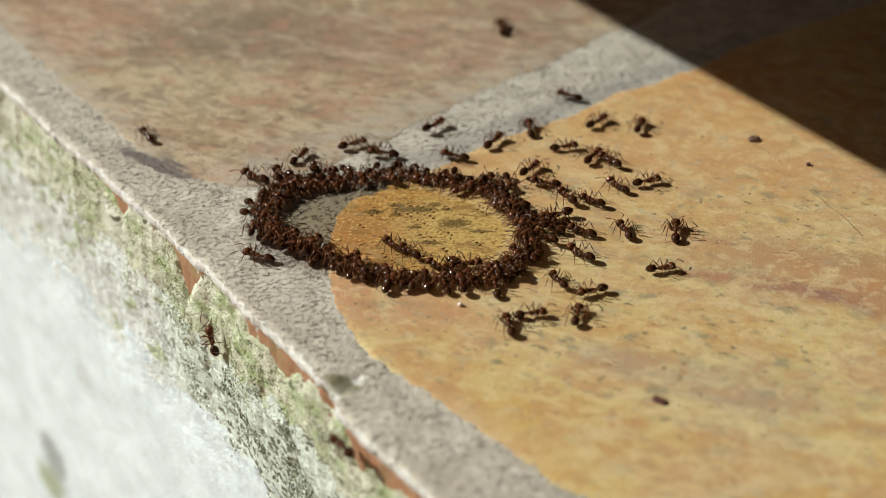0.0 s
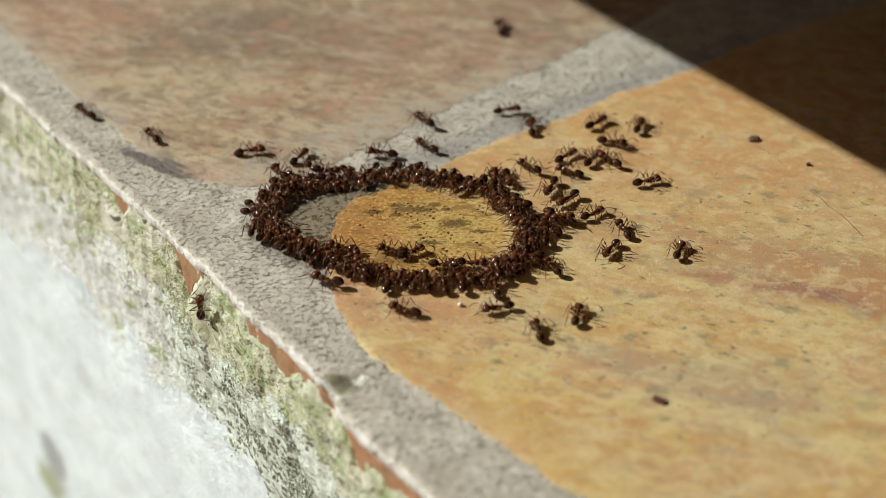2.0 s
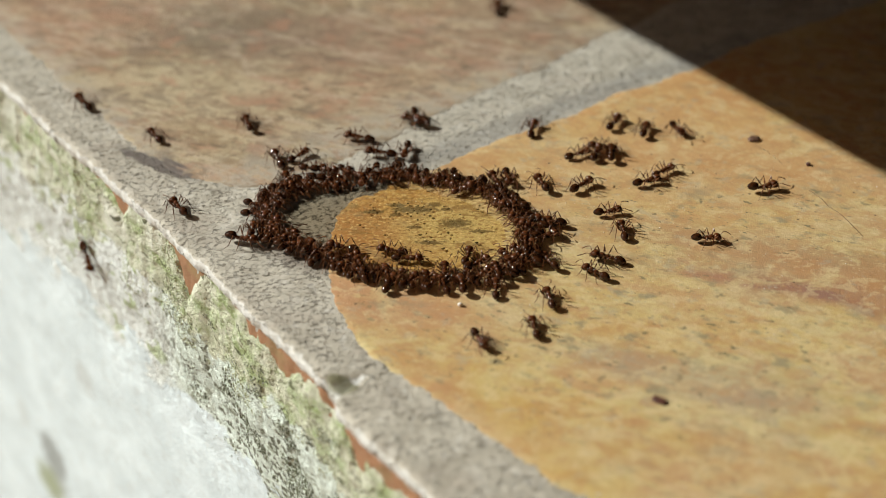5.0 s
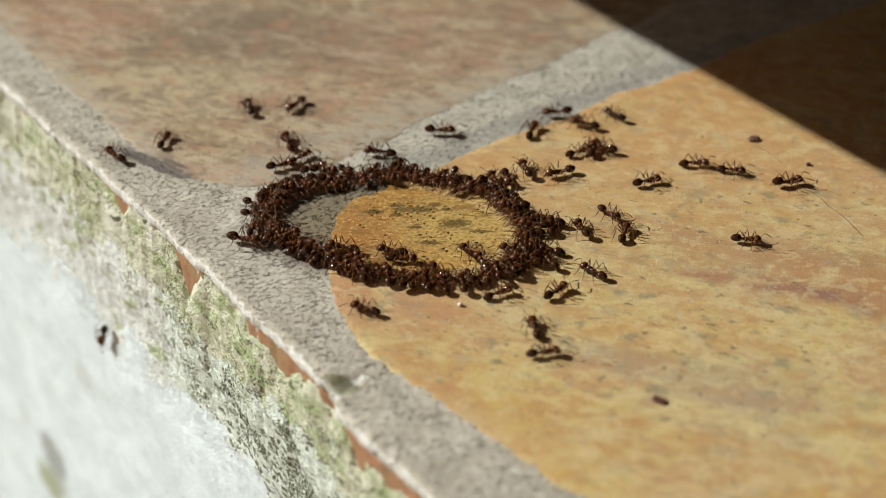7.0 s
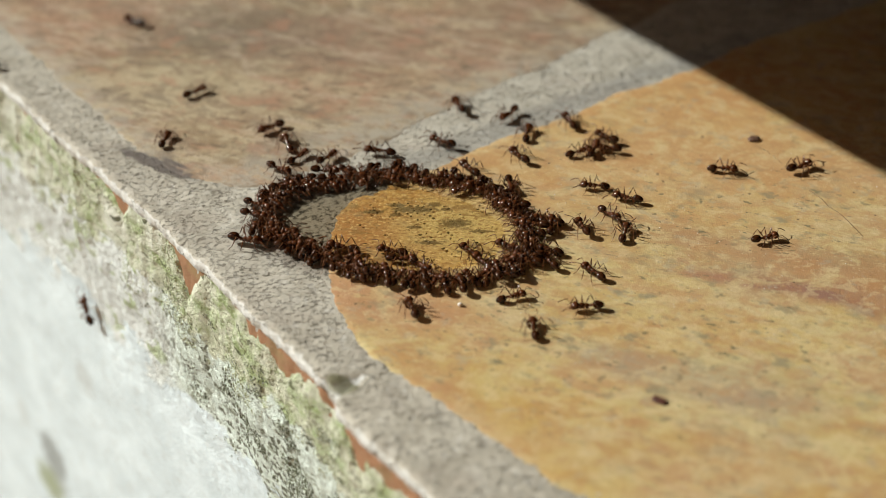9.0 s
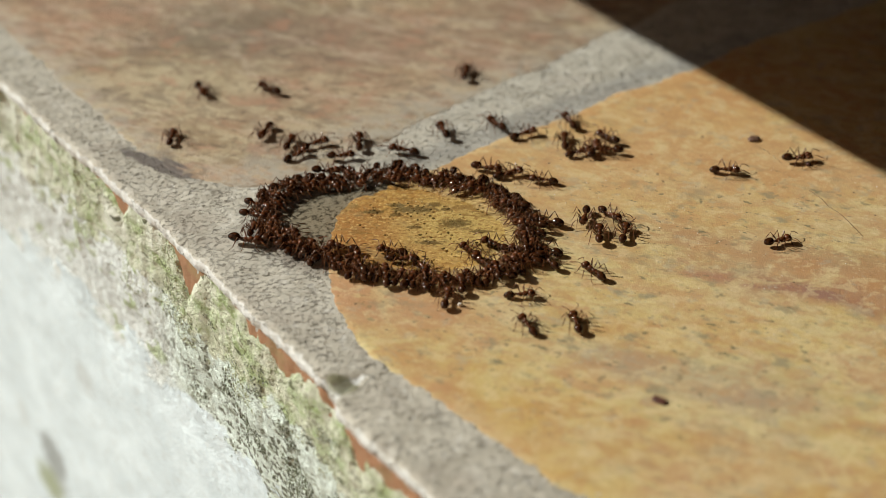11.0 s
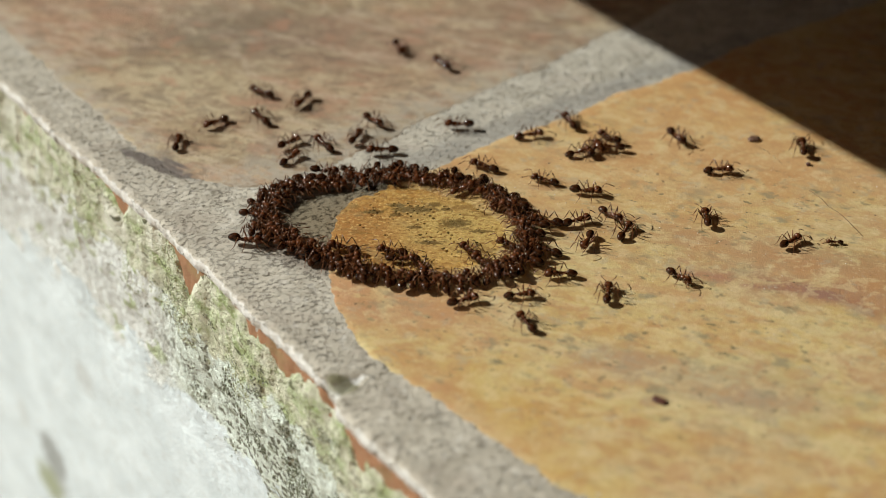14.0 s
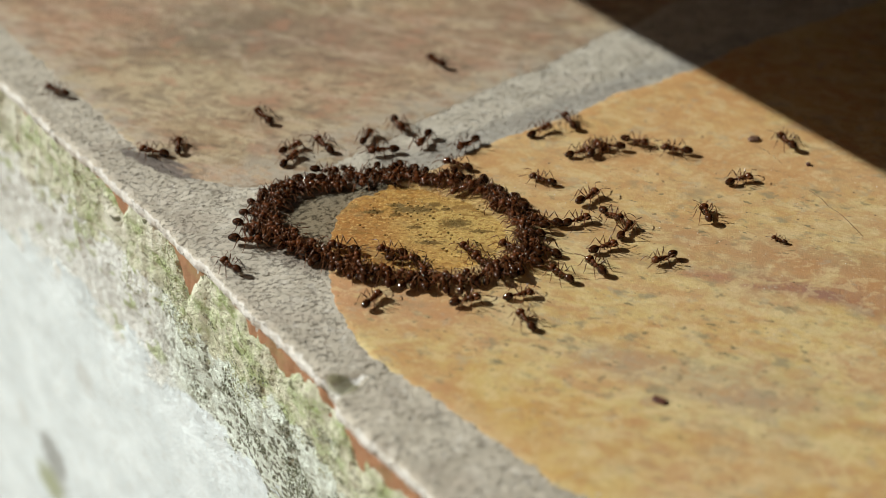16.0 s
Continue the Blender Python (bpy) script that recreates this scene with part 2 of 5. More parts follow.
def grout_grey():
    m = Mat("grey cement grout")
    c = m.mix(m.step(m.noise(6, 5, 0.6), 0.35, 0.65), (0.57, 0.54, 0.455), (0.46, 0.43, 0.355))
    pit = m.step(m.noise(0.8, 5, 0.72, m.place(75, (1.25, 1, 1), (0, 0, 0), m.vmath("ADD", m.mm, m.place(20, (3, 3, 3))))), 0.52, 0.585)
    few = m.step(m.noise(3.2, 5, 0.65, m.place(0, (1, 1, 1), (5, 5, 0))), 0.42, 0.58, 0.2, 0.95)
    wet = m.patch((8.0, 24.5), (18, 12), 53.9, 0.12, 0.15, 3)
    few = m.math("MAXIMUM", few, m.math("MULTIPLY", wet, 0.9))
    c = m.mix(m.math("MULTIPLY", m.math("MULTIPLY", pit, few), 0.9), c, (0.185, 0.17, 0.14))
    c = m.mix(m.step(m.noise(2.4, 5, 0.65, m.place(0, (1, 1, 1), (1, 15, 0))), 0.52, 0.66, 0, 0.6), c, (0.62, 0.60, 0.53))
    c = m.mix(m.step(m.noise(0.4, 3, 0.6), 0.62, 0.72, 0, 0.35), c, (0.16, 0.145, 0.12))
    c = m.mix(m.step(m.noise(7, 5, 0.66, m.place(60, (1.6, 1, 1), (22, 9, 0)), 0.5), 0.50, 0.64, 0, 0.5), c, (0.42, 0.375, 0.31))
    split = m.node("ShaderNodeSeparateXYZ")
    m.link(m.mm, split.inputs[0])
    # pale chipped lip; part of its sunlit brightness is put into the colour
    worn = m.math("ADD", split.outputs["Z"], m.math("MULTIPLY", m.math("SUBTRACT", m.noise(1.2, 4, 0.6), 0.5), 0.9))
    chipped = m.step(m.noise(4.5, 5, 0.7, m.place(0, (1, 1, 1), (3, 40, 0))), 0.36, 0.54, 0.35, 0.95)
    c = m.mix(m.math("MULTIPLY", m.step(worn, -0.5, -0.2, 1.0, 0.0), chipped), c, (0.78, 0.79, 0.76))
    c = m.mix(m.math("MULTIPLY", wet, 0.75), c, (0.19, 0.16, 0.13))
    c = m.mix(m.math("MULTIPLY", m.math("MULTIPLY", pit, wet), 0.75), c, (0.07, 0.058, 0.045))
    lens_mark = m.math("MAXIMUM", m.patch((-24.2, 7.5), (6.8, 1.2), 17, 0.35, 0.75, 1.6), m.patch((-22.5, 9.6), (2.6, 0.5), 17, 0.5, 0.6, 1.5))
    c = m.mix(m.math("MULTIPLY", lens_mark, 0.9), c, (0.135, 0.115, 0.105))
    blue = m.math("MULTIPLY", m.patch((-3.5, 62), (2.5, 40), 0, 0.6, 0.7, 5), 0.55)
    c = m.mix(blue, c, (0.27, 0.265, 0.245))
    green = m.patch((31.3, 1.5), (2.1, 1.3), 12, 0.3, 0.45, 1.5)
    c = m.mix(m.math("MULTIPLY", green, 0.85), c, (0.15, 0.145, 0.07))
    nick = m.step(m.noise(0.85, 4, 0.7, m.place(70, (1.4, 1, 1), (8, 31, 0)), 0.4), 0.57, 0.62)
    nick = m.math("MULTIPLY", nick, m.step(m.noise(5, 4, 0.6, m.place(0, (1, 1, 1), (14, 2, 0))), 0.42, 0.56))
    c = m.mix(m.math("MULTIPLY", nick, 0.75), c, (0.17, 0.15, 0.115))
    h = m.math("SUBTRACT", m.noise(1.6, 6, 0.65), m.math("MULTIPLY", m.math("ADD", pit, nick), 0.35))
    m.relief(h, 0.36, 0.75)
    return m.done(c, 0.85, Specular_IOR_Level=0.25)


def terracotta():
    m = Mat("terracotta tile body")
    c = m.mix(m.step(m.noise(3, 5, 0.6), 0.35, 0.65), (0.40, 0.215, 0.12), (0.33, 0.185, 0.105))
    c = m.mix(m.step(m.noise(5, 4, 0.6, m.place(0, (1, 1, 0.4))), 0.52, 0.66, 0, 0.7), c, (0.30, 0.22, 0.11))
    m.relief(m.noise(0.8, 5, 0.65), 0.3, 0.7)
    return m.done(c, 0.85, Specular_IOR_Level=0.25)


def mossy_plaster():
    """White limewash low down, a grey-green crust of moss and lichen under the tiles."""
    m = Mat("mossy white plaster")
    split = m.node("ShaderNodeSeparateXYZ")
    m.link(m.mm, split.inputs[0])
    z = split.outputs["Z"]
    m.mm = m.place(0, (1.6, 1, 1))
    broad = m.math("ADD", z, m.math("MULTIPLY", m.math("SUBTRACT", m.noise(11, 6, 0.68), 0.5), 30))
    near = m.math("ADD", z, m.math("MULTIPLY", m.math("SUBTRACT", m.noise(5, 6, 0.7, m.place(0, (1, 1, 1), (9, 0, 4))), 0.5), 20))
    white = m.mix(m.step(m.noise(7, 5, 0.6), 0.35, 0.65), (0.775, 0.88, 0.92), (0.66, 0.755, 0.79))
    white = m.mix(m.step(m.noise(2.2, 4, 0.6, m.place(0, (1, 1, 0.7))), 0.52, 0.68, 0, 0.4), white, (0.56, 0.60, 0.59))
    flat = m.node("ShaderNodeCombineXYZ")
    m.link(split.outputs["X"], flat.inputs[0])
    m.link(z, flat.inputs[1])
    for at, size, much, hue in (
        ((-60.8, -74.5), (4.6, 4.4), 0.85, (0.30, 0.32, 0.31)), ((-60.2, -79.0), (3.6, 3.0), 0.6, (0.36, 0.39, 0.37)), ((-64.2, -82.6), (5.0, 3.4), 0.85, (0.33, 0.37, 0.22)),
        ((-42.1, -45.2), (3.2, 2.6), 0.5, (0.44, 0.46, 0.44)), ((-72.1, -71.9), (2.0, 3.0), 0.3, (0.50, 0.50, 0.45)),
    ):
        mark = m.patch(at, size, 0, 0.45, 0.95, 1.6, flat.outputs[0])
        white = m.mix(m.math("MULTIPLY", mark, much), white, hue)
    lichen = m.mix(m.step(m.noise(1.6, 6, 0.74), 0.61, 0.64), (0.75, 0.84, 0.77), (0.21, 0.225, 0.165))
    lichen = m.mix(m.step(m.noise(4, 4, 0.6, m.place(0, (1, 1, 1), (1, 7, 2))), 0.50, 0.62, 0, 0.85), lichen, (0.71, 0.795, 0.71))
    moss = m.mix(m.step(m.noise(3.0, 6, 0.7), 0.40, 0.58), (0.42, 0.51, 0.26), (0.67, 0.69, 0.54))
    moss = m.mix(m.step(m.noise(2.2, 5, 0.7, m.place(0, (1, 1, 1), (40, 3, 5))), 0.56, 0.66, 0, 0.8), moss, (0.27, 0.36, 0.13))
    moss = m.mix(m.step(m.noise(0.9, 5, 0.7), 0.59, 0.63, 0, 0.7), moss, (0.15, 0.15, 0.09))
    moss = m.mix(m.step(m.noise(5, 5, 0.65, m.place(0, (1, 1, 1), (8, 3, 5))), 0.50, 0.62, 0, 0.75), moss, (0.60, 0.61, 0.47))
    pale = m.mix(m.step(m.noise(4, 5, 0.65, m.place(0, (1, 1, 1), (2, 2, 9))), 0.55, 0.59), (0.82, 0.87, 0.85), (0.50, 0.58, 0.36))
    clump = m.step(m.noise(4.2, 6, 0.74, m.place(0, (1, 1, 1), (52, 3, 18)), 0.6), 0.545, 0.57)
    clump = m.math("MULTIPLY", clump, m.step(m.noise(0.8, 4, 0.7, m.place(0, (1, 1, 1), (5, 9, 1))), 0.42, 0.56, 0.35, 1.0))
    lichen = m.mix(m.math("MULTIPLY", clump, 0.82), lichen, (0.30, 0.325, 0.24))
    lichen = m.mix(m.step(split.outputs["X"], -18, -5), pale, lichen)
    bloom = m.step(m.noise(6, 6, 0.7, m.place(0, (1, 1, 1), (31, 8, 2))), 0.44, 0.58, 0.0, 0.75)
    moss = m.mix(m.math("MULTIPLY", bloom, m.step(split.outputs["X"], -26, 2, 1.0, 0.25)), moss, (0.78, 0.79, 0.70))
    grain = m.noise(0.62, 3, 0.6, m.place(0, (1, 1, 1.5), (3, 1, 8)))
    pore = m.noise(0.5, 3, 0.6, m.place(0, (1, 1, 1.4), (17, 4, 9)))
    dense = m.step(m.noise(5, 5, 0.65, m.place(0, (1, 1, 1), (6, 19, 3))), 0.46, 0.56)
    dense = m.math("MULTIPLY", dense, m.step(split.outputs["X"], -22, 2, 0.2, 1.0))
    lichen = m.mix(m.math("MULTIPLY", m.step(grain, 0.53, 0.58), m.step(dense, 0, 1, 0.12, 0.9)), lichen, (0.14, 0.145, 0.10))
    moss = m.mix(m.math("MULTIPLY", m.step(pore, 0.56, 0.62), m.step(dense, 0, 1, 0.15, 0.75)), moss, (0.17, 0.17, 0.09))
    hole = m.step(m.noise(1.5, 4, 0.65, m.place(0, (1, 1, 1), (60, 7, 12)), 0.5), 0.61, 0.65)
    moss = m.mix(m.math("MULTIPLY", hole, 0.85), moss, (0.11, 0.12, 0.06))
    c = m.mix(m.step(broad, -28.2, -26.6), white, lichen)
    c = m.mix(m.step(near, -12.6, -11.4), c, moss)
    groove = m.math("ADD", m.step(grain, 0.50, 0.60, 1, 0), m.step(pore, 0.52, 0.62, 1, 0))
    m.relief(m.math("ADD", m.math("MULTIPLY", groove, 0.35), m.math("ADD", m.math("MULTIPLY", m.noise(0.5, 6, 0.8), 1.5), m.noise(2.0, 5, 0.65))), 0.36, m.step(broad, -32, -24, 0.25, 0.75))
    return m.done(c, 0.9, Specular_IOR_Level=0.2)


def granules(name, shades):
    """Small crumbs whose shade changes from crumb to crumb."""
    m = Mat(name)
    geo = m.node("ShaderNodeNewGeometry")
    pick = geo.outputs["Random Per Island"]
    c = m.mix(m.step(pick, 0.25, 0.45), shades[0], shades[1])
    c = m.mix(m.step(pick, 0.6, 0.8), c, shades[2])
    m.relief(m.noise(0.2, 3, 0.6), 0.05, 0.6)
    return m.done(m.mix(m.noise(0.3, 3, 0.6), c, tuple(v * 0.75 for v in shades[1])), 0.9, Specular_IOR_Level=0.2)


def plain_plaster(name, color):
    m = Mat(name)
    c = m.mix(m.noise(40, 5, 0.6), color, tuple(v * 0.8 for v in color))
    m.relief(m.noise(4, 5, 0.6), 0.6, 0.6)
    return m.done(c, 0.9)


def shell(name, dark, light, rough):
    m = Mat(name)
    info = m.node("ShaderNodeObjectInfo")
    c = m.mix(m.step(m.noise(0.5, 3, 0.6), 0.35, 0.65), dark, light)
    c = m.mix(m.math("MULTIPLY", info.outputs["Random"], 0.55), c, light)
    m.relief(m.noise(0.09, 2, 0.5), 0.008, 0.5)
    return m.done(c, rough, Specular_IOR_Level=0.36)


def syrup():
    """A thin clear film: tinted see-through, with a wet gloss on its uneven skin."""
    m = Mat("clear amber syrup")
    m.relief(m.math("ADD", m.noise(0.45, 4, 0.65), m.noise(2.6, 3, 0.5)), 0.10, 0.45)
    skin = m.b.inputs["Normal"].links[0].from_socket
    clear, gloss, edge, both = [m.node(k) for k in ("ShaderNodeBsdfTransparent", "ShaderNodeBsdfGlossy", "ShaderNodeFresnel", "ShaderNodeMixShader")]
    m.link((0.96, 0.90, 0.74), clear.inputs["Color"])
    gloss.inputs["Roughness"].default_value = 0.06
    edge.inputs["IOR"].default_value = 1.34
    m.link(skin, gloss.inputs["Normal"])
    m.link(skin, edge.inputs["Normal"])
    m.link(edge.outputs[0], both.inputs[0])
    m.link(clear.outputs[0], both.inputs[1])
    m.link(gloss.outputs[0], both.inputs[2])
    out = [n for n in m.t.nodes if n.type == "OUTPUT_MATERIAL"][0]
    m.link(both.outputs[0], out.inputs["Surface"])
    return m.m


def grain_dark(name, a, b):
    m = Mat(name)
    m.relief(m.noise(0.3, 4, 0.6), 0.05, 0.7)
    return m.done(m.mix(m.step(m.noise(0.4, 4, 0.6), 0.4, 0.6), a, b), 0.6)


MAT_OCHRE, MAT_BROWN, MAT_GROUT, MAT_TERRA = tile_ochre(), tile_brown(), grout_grey(), terracotta()
MAT_PLASTER = mossy_plaster()
# dark enough that the unseen walls and slab bounce little light into the shade
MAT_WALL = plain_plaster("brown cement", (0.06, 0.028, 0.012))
# saturated ochre for the added reflector wall, to warm the fill light
MAT_BOUNCE = plain_plaster("ochre render", (0.46, 0.28, 0.13))
MAT_EARTH = plain_plaster("packed earth", (0.20, 0.14, 0.08))
MAT_BODY = shell("dark brown chitin", (0.016, 0.006, 0.0026), (0.105, 0.033, 0.0105), 0.15)
MAT_GASTER = shell("black-brown glossy chitin", (0.008, 0.0034, 0.0017), (0.048, 0.016, 0.0052), 0.10)
MAT_LEG = shell("brown leg chitin", (0.05, 0.019, 0.007), (0.165, 0.062, 0.02), 0.30)
MAT_SYRUP = syrup()
MAT_MOSS = granules("moss granules", ((0.42, 0.49, 0.28), (0.58, 0.61, 0.45), (0.26, 0.32, 0.15)))
MAT_LICHEN = granules("grey lichen granules", ((0.34, 0.39, 0.27), (0.13, 0.145, 0.10), (0.76, 0.82, 0.76)))
MAT_FLECK = granules("olive crumbs", ((0.13, 0.085, 0.024), (0.07, 0.048, 0.016), (0.22, 0.14, 0.045)))
MAT_SEED = grain_dark("dark brown husk", (0.065, 0.022, 0.014), (0.12, 0.045, 0.026))
MAT_SOOT = grain_dark("grey-brown grit", (0.10, 0.05, 0.03), (0.16, 0.085, 0.05))
MAT_SALT = grain_dark("pale sand", (0.7, 0.66, 0.58), (0.55, 0.5, 0.42))
MAT_HAIR = grain_dark("brown fibre", (0.15, 0.085, 0.04), (0.2, 0.12, 0.055))


# ---- mesh helpers ----
def mesh_of(name, verts, faces, material, smooth=True):
    me = bpy.data.meshes.new(name)
    me.from_pydata(verts, [], faces)
    me.materials.append(material)
    me.polygons.foreach_set("use_smooth", [smooth] * len(me.polygons))
    me.update()
    return me


def part(name, me, parent, label=""):
    ob = new(name, me)
    ob.parent = parent
    return tagged(ob, label)


def wave(x, y=0.0, z=0.0, size=1.0, octaves=4):
    return noise.fractal(Vector((x, y, z)) / size, 1.0, 2.0, octaves)


def sheet(us, vs, place, flip=False):
    """A grid of quads over us x vs; place(u, v) gives each point in mm."""
    verts = [Vector(place(u, v)) * MM for u in us for v in vs]
    n = len(vs)
    faces = [(i * n + j, (i + 1) * n + j, (i + 1) * n + j + 1, i * n + j + 1) for i in range(len(us) - 1) for j in range(n - 1)]
    return verts, [f[::-1] for f in faces] if flip else faces


def steps_between(a, b, gap):
    return [float(v) for v in np.linspace(a, b, max(2, round(abs(b - a) / gap) + 1))]


# ---- the ledge ----
def lip(u):
    """How far the grout's front lip stands in from the straight edge, in mm."""
    jump = -1.3 / (1 + math.exp(-(u - 33.2) * 3.0))
    return 0.9 * math.cos((u + 12) / 34) - 0.2 + jump + 0.45 * wave(u, 3.0, 0, 9, 5) + 0.25 * wave(u, 8.0, 0, 1.6, 3)


def rounded_tile(u0, u1, v0, v1, radius, seed, bow):
    """The outline of a tile, in mm, with generous uneven corners."""
    pts = []
    ru, rv = radius
    for cu, cv, start in ((u1 - ru, v1 - rv, 0), (u0 + ru, v1 - rv, 90), (u0 + ru, v0 + rv, 180), (u1 - ru, v0 + rv, 270)):
        for k in range(40):
            a = radians(start + 90 * k / 39)
            pts.append((cu + ru * math.cos(a), cv + rv * math.sin(a)))
    out = []
    for (a, b), (c, d) in zip(pts, pts[1:] + pts[:1]):
        n = max(1, round(math.hypot(c - a, d - b) / 0.8))
        for k in range(n):
            u, v = bow(a + (c - a) * k / n, b + (d - b) * k / n)
            out.append((u + 1.1 * wave(u, v, seed, 22, 2) + 0.22 * wave(u, v, seed + 5, 3, 4), v + 1.1 * wave(u, v, seed + 9, 22, 2) + 0.22 * wave(u, v, seed + 14, 3, 4)))
    return out


def tile(outline, material, name, label):
    """A thin glazed tile whose worn arris dips under the grout."""
    n = len(outline)
    cu, cv = sum(p[0] for p in outline) / n, sum(p[1] for p in outline) / n
    verts, faces = [], []
    for inset, z in ((-0.6, -6.0), (-0.6, -0.9), (0.0, -0.2), (0.9, -0.09), (2.2, -0.03), (3.6, 0.0)):
        for k in range(n):
            a, b = Vector(outline[k - 3]), Vector(outline[(k + 3) % n])
            d = (b - a).normalized()
            p = Vector(outline[k]) + Vector((-d.y, d.x)) * inset
            verts.append(Vector((p.x, p.y, z)) * MM)
    for r in range(5):
        for k in range(n):
            j = (k + 1) % n
            faces.append((r * n + k, r * n + j, (r + 1) * n + j, (r + 1) * n + k))
    faces.append(tuple(range(5 * n, 6 * n)))
    ob = new(name, mesh_of(name, verts, faces, material))
    ob.matrix_basis = LEDGE
    return tagged(ob, label, "tile", "tiles of the ledge", "structure")


def bow_ochre(u, v):
    """The front edge swings back from the ledge's edge on both sides of its middle."""
    near = max(0.0, 1 - (v - 7.4) / 12)
    return u, v + near * (0.0053 * (min(80.0, max(28.0, u)) - 36) ** 2 - 0.35)


def bow_brown(u, v):
    """The side edge stands proud near the corner and draws back further in."""
    near = max(0.0, 1 - (-12.4 - u) / 30) if u < -12.4 else 1.0
    return u + near * max(-9.0, 2.7 - 0.125 * max(0.0, v - 30)), v


tile(rounded_tile(-1.6, 190, 7.9, 190, (30, 21), 1, bow_ochre), MAT_OCHRE, "ledge_tile", "ochre-yellow glazed tile with orange streaks and grey specks")
tile(rounded_tile(-190, -12.4, 6.6, 190, (19, 13), 4, bow_brown), MAT_BROWN, "ledge_tile", "weathered beige-brown glazed tile with a rounded corner")


def build_grout():
    def top(u, v):
        z = -0.14 + 0.08 * wave(u, v, 0, 5, 4) + 0.06 * wave(u, v, 7, 1.1, 3)
        # a shallow wedge-shaped notch, steep on its far side
        wide = 3.6 - 0.55 * max(0.0, v)
        run = (33.1 - 0.35 * v - u) / max(0.3, wide)
        dent = (1 - min(1.0, max(0.0, run))) / (1 + math.exp(min(40.0, -run * 30))) / (1 + math.exp(min(40.0, (v - 4.2) * 3)))
        return z - 0.8 * dent

    rows = [(0.95, -6.0), (0.8, -2.5), (0.25, -2.15), (0.0, -1.75), (0.0, -1.0), (0.08, -0.46), (0.34, -0.22), (1.0, -0.14)]
    vs = list(range(len(rows))) + [len(rows) + k for k in range(56)]

    def edge(u, k):
        if k < len(rows):
            v, z = rows[k]
            r = 0.22 * wave(u, z * 3, 5, 1.3, 3)
            return (u, lip(u) + v + r, z + top(u, 1.0) + 0.22)
        v = lip(u) + 1.4 + (k - len(rows)) * 0.6
        return (u, v, top(u, v) + 0.05 * math.exp(-(k - len(rows)) / 3))

    v1, f1 = sheet(steps_between(-125, 100, 0.5), vs, edge)
    v2, f2 = sheet(steps_between(-24, 10, 0.7), steps_between(33, 190, 0.9), lambda u, v: (u, v, top(u, v)))
    f2 = [tuple(i + len(v1) for i in f) for f in f2]
    ob = new("grout", mesh_of("grout", v1 + v2, f1 + f2, MAT_GROUT))
    ob.matrix_basis = LEDGE
    tagged(ob, "rough pale grey cement grout joint with a chipped edge", "grout", kind="structure")


build_grout()


def box_verts(u0, u1, v0, v1, z0, z1):
    c = [(u, v, z) for z in (z0, z1) for v in (v0, v1) for u in (u0, u1)]
    return [Vector(p) * MM for p in c], [(0, 2, 3, 1), (4, 5, 7, 6), (0, 1, 5, 4), (2, 6, 7, 3), (0, 4, 6, 2), (1, 3, 7, 5)]


def slab(name, dims, material, label, category):
    ob = new(name, mesh_of(name, *box_verts(*dims), material, False))
    ob.matrix_basis = LEDGE
    return tagged(ob, label, category, kind="structure")


def crust(u, z):
    """The front face, where plaster and moss creep up over the clay edge."""
    creep = -2.9 - 2.6 / (1 + math.exp((36 - u) * 0.25)) + 2.4 / (1 + math.exp((u + 4) * 0.2)) + 3.4 * wave(u, 1.0, 0, 13, 2) + 2.6 * wave(u, 5.0, 0, 4, 4)
    creep -= 4.5 * math.exp(-((u + 22) / 2.2) ** 2) + 3.5 * math.exp(-((u + 5.0) / 3.0) ** 2)
    thick = -0.9 + 1.7 / (1 + math.exp((z - creep) * 1.1))
    rough = 0.45 * wave(u / 1.5, z, 0, 6, 4) + 0.26 * wave(u / 1.5, z, 9, 1.8, 4)
    calm = 1 / (1 + math.exp((z + 24) * 0.25))
    swell = 0.6 * math.exp(-((z + 15) / 7) ** 2)
    return (u, lip(u) * (1 - calm) + 1.0 - thick - swell - rough * (1 - 0.78 * calm), z)


def build_face():
    # the clay edge under the grout
    def clay(u, z):
        return (u, lip(u) + 0.7 + 0.18 * wave(u, z, 2, 2.0, 4), z)

    v, f = sheet(steps_between(-125, 100, 0.6), steps_between(-14, -1.2, 0.6), clay)
    ob = new("tile_edge", mesh_of("tile_edge", v, f, MAT_TERRA))
    ob.matrix_basis = LEDGE
    tagged(ob, "bare orange terracotta edge under the grout", "tile edge", kind="structure")

    v, f = sheet(steps_between(-110, 70, 0.4), [-125 + 0.9 * k for k in range(100)] + steps_between(-35.5, -1.6, 0.35), crust)
    ob = new("wall_front", mesh_of("wall_front", v, f, MAT_PLASTER))
    ob.matrix_basis = LEDGE
    tagged(ob, "white limewashed wall with green moss under the tiles", "wall", kind="structure")


build_face()


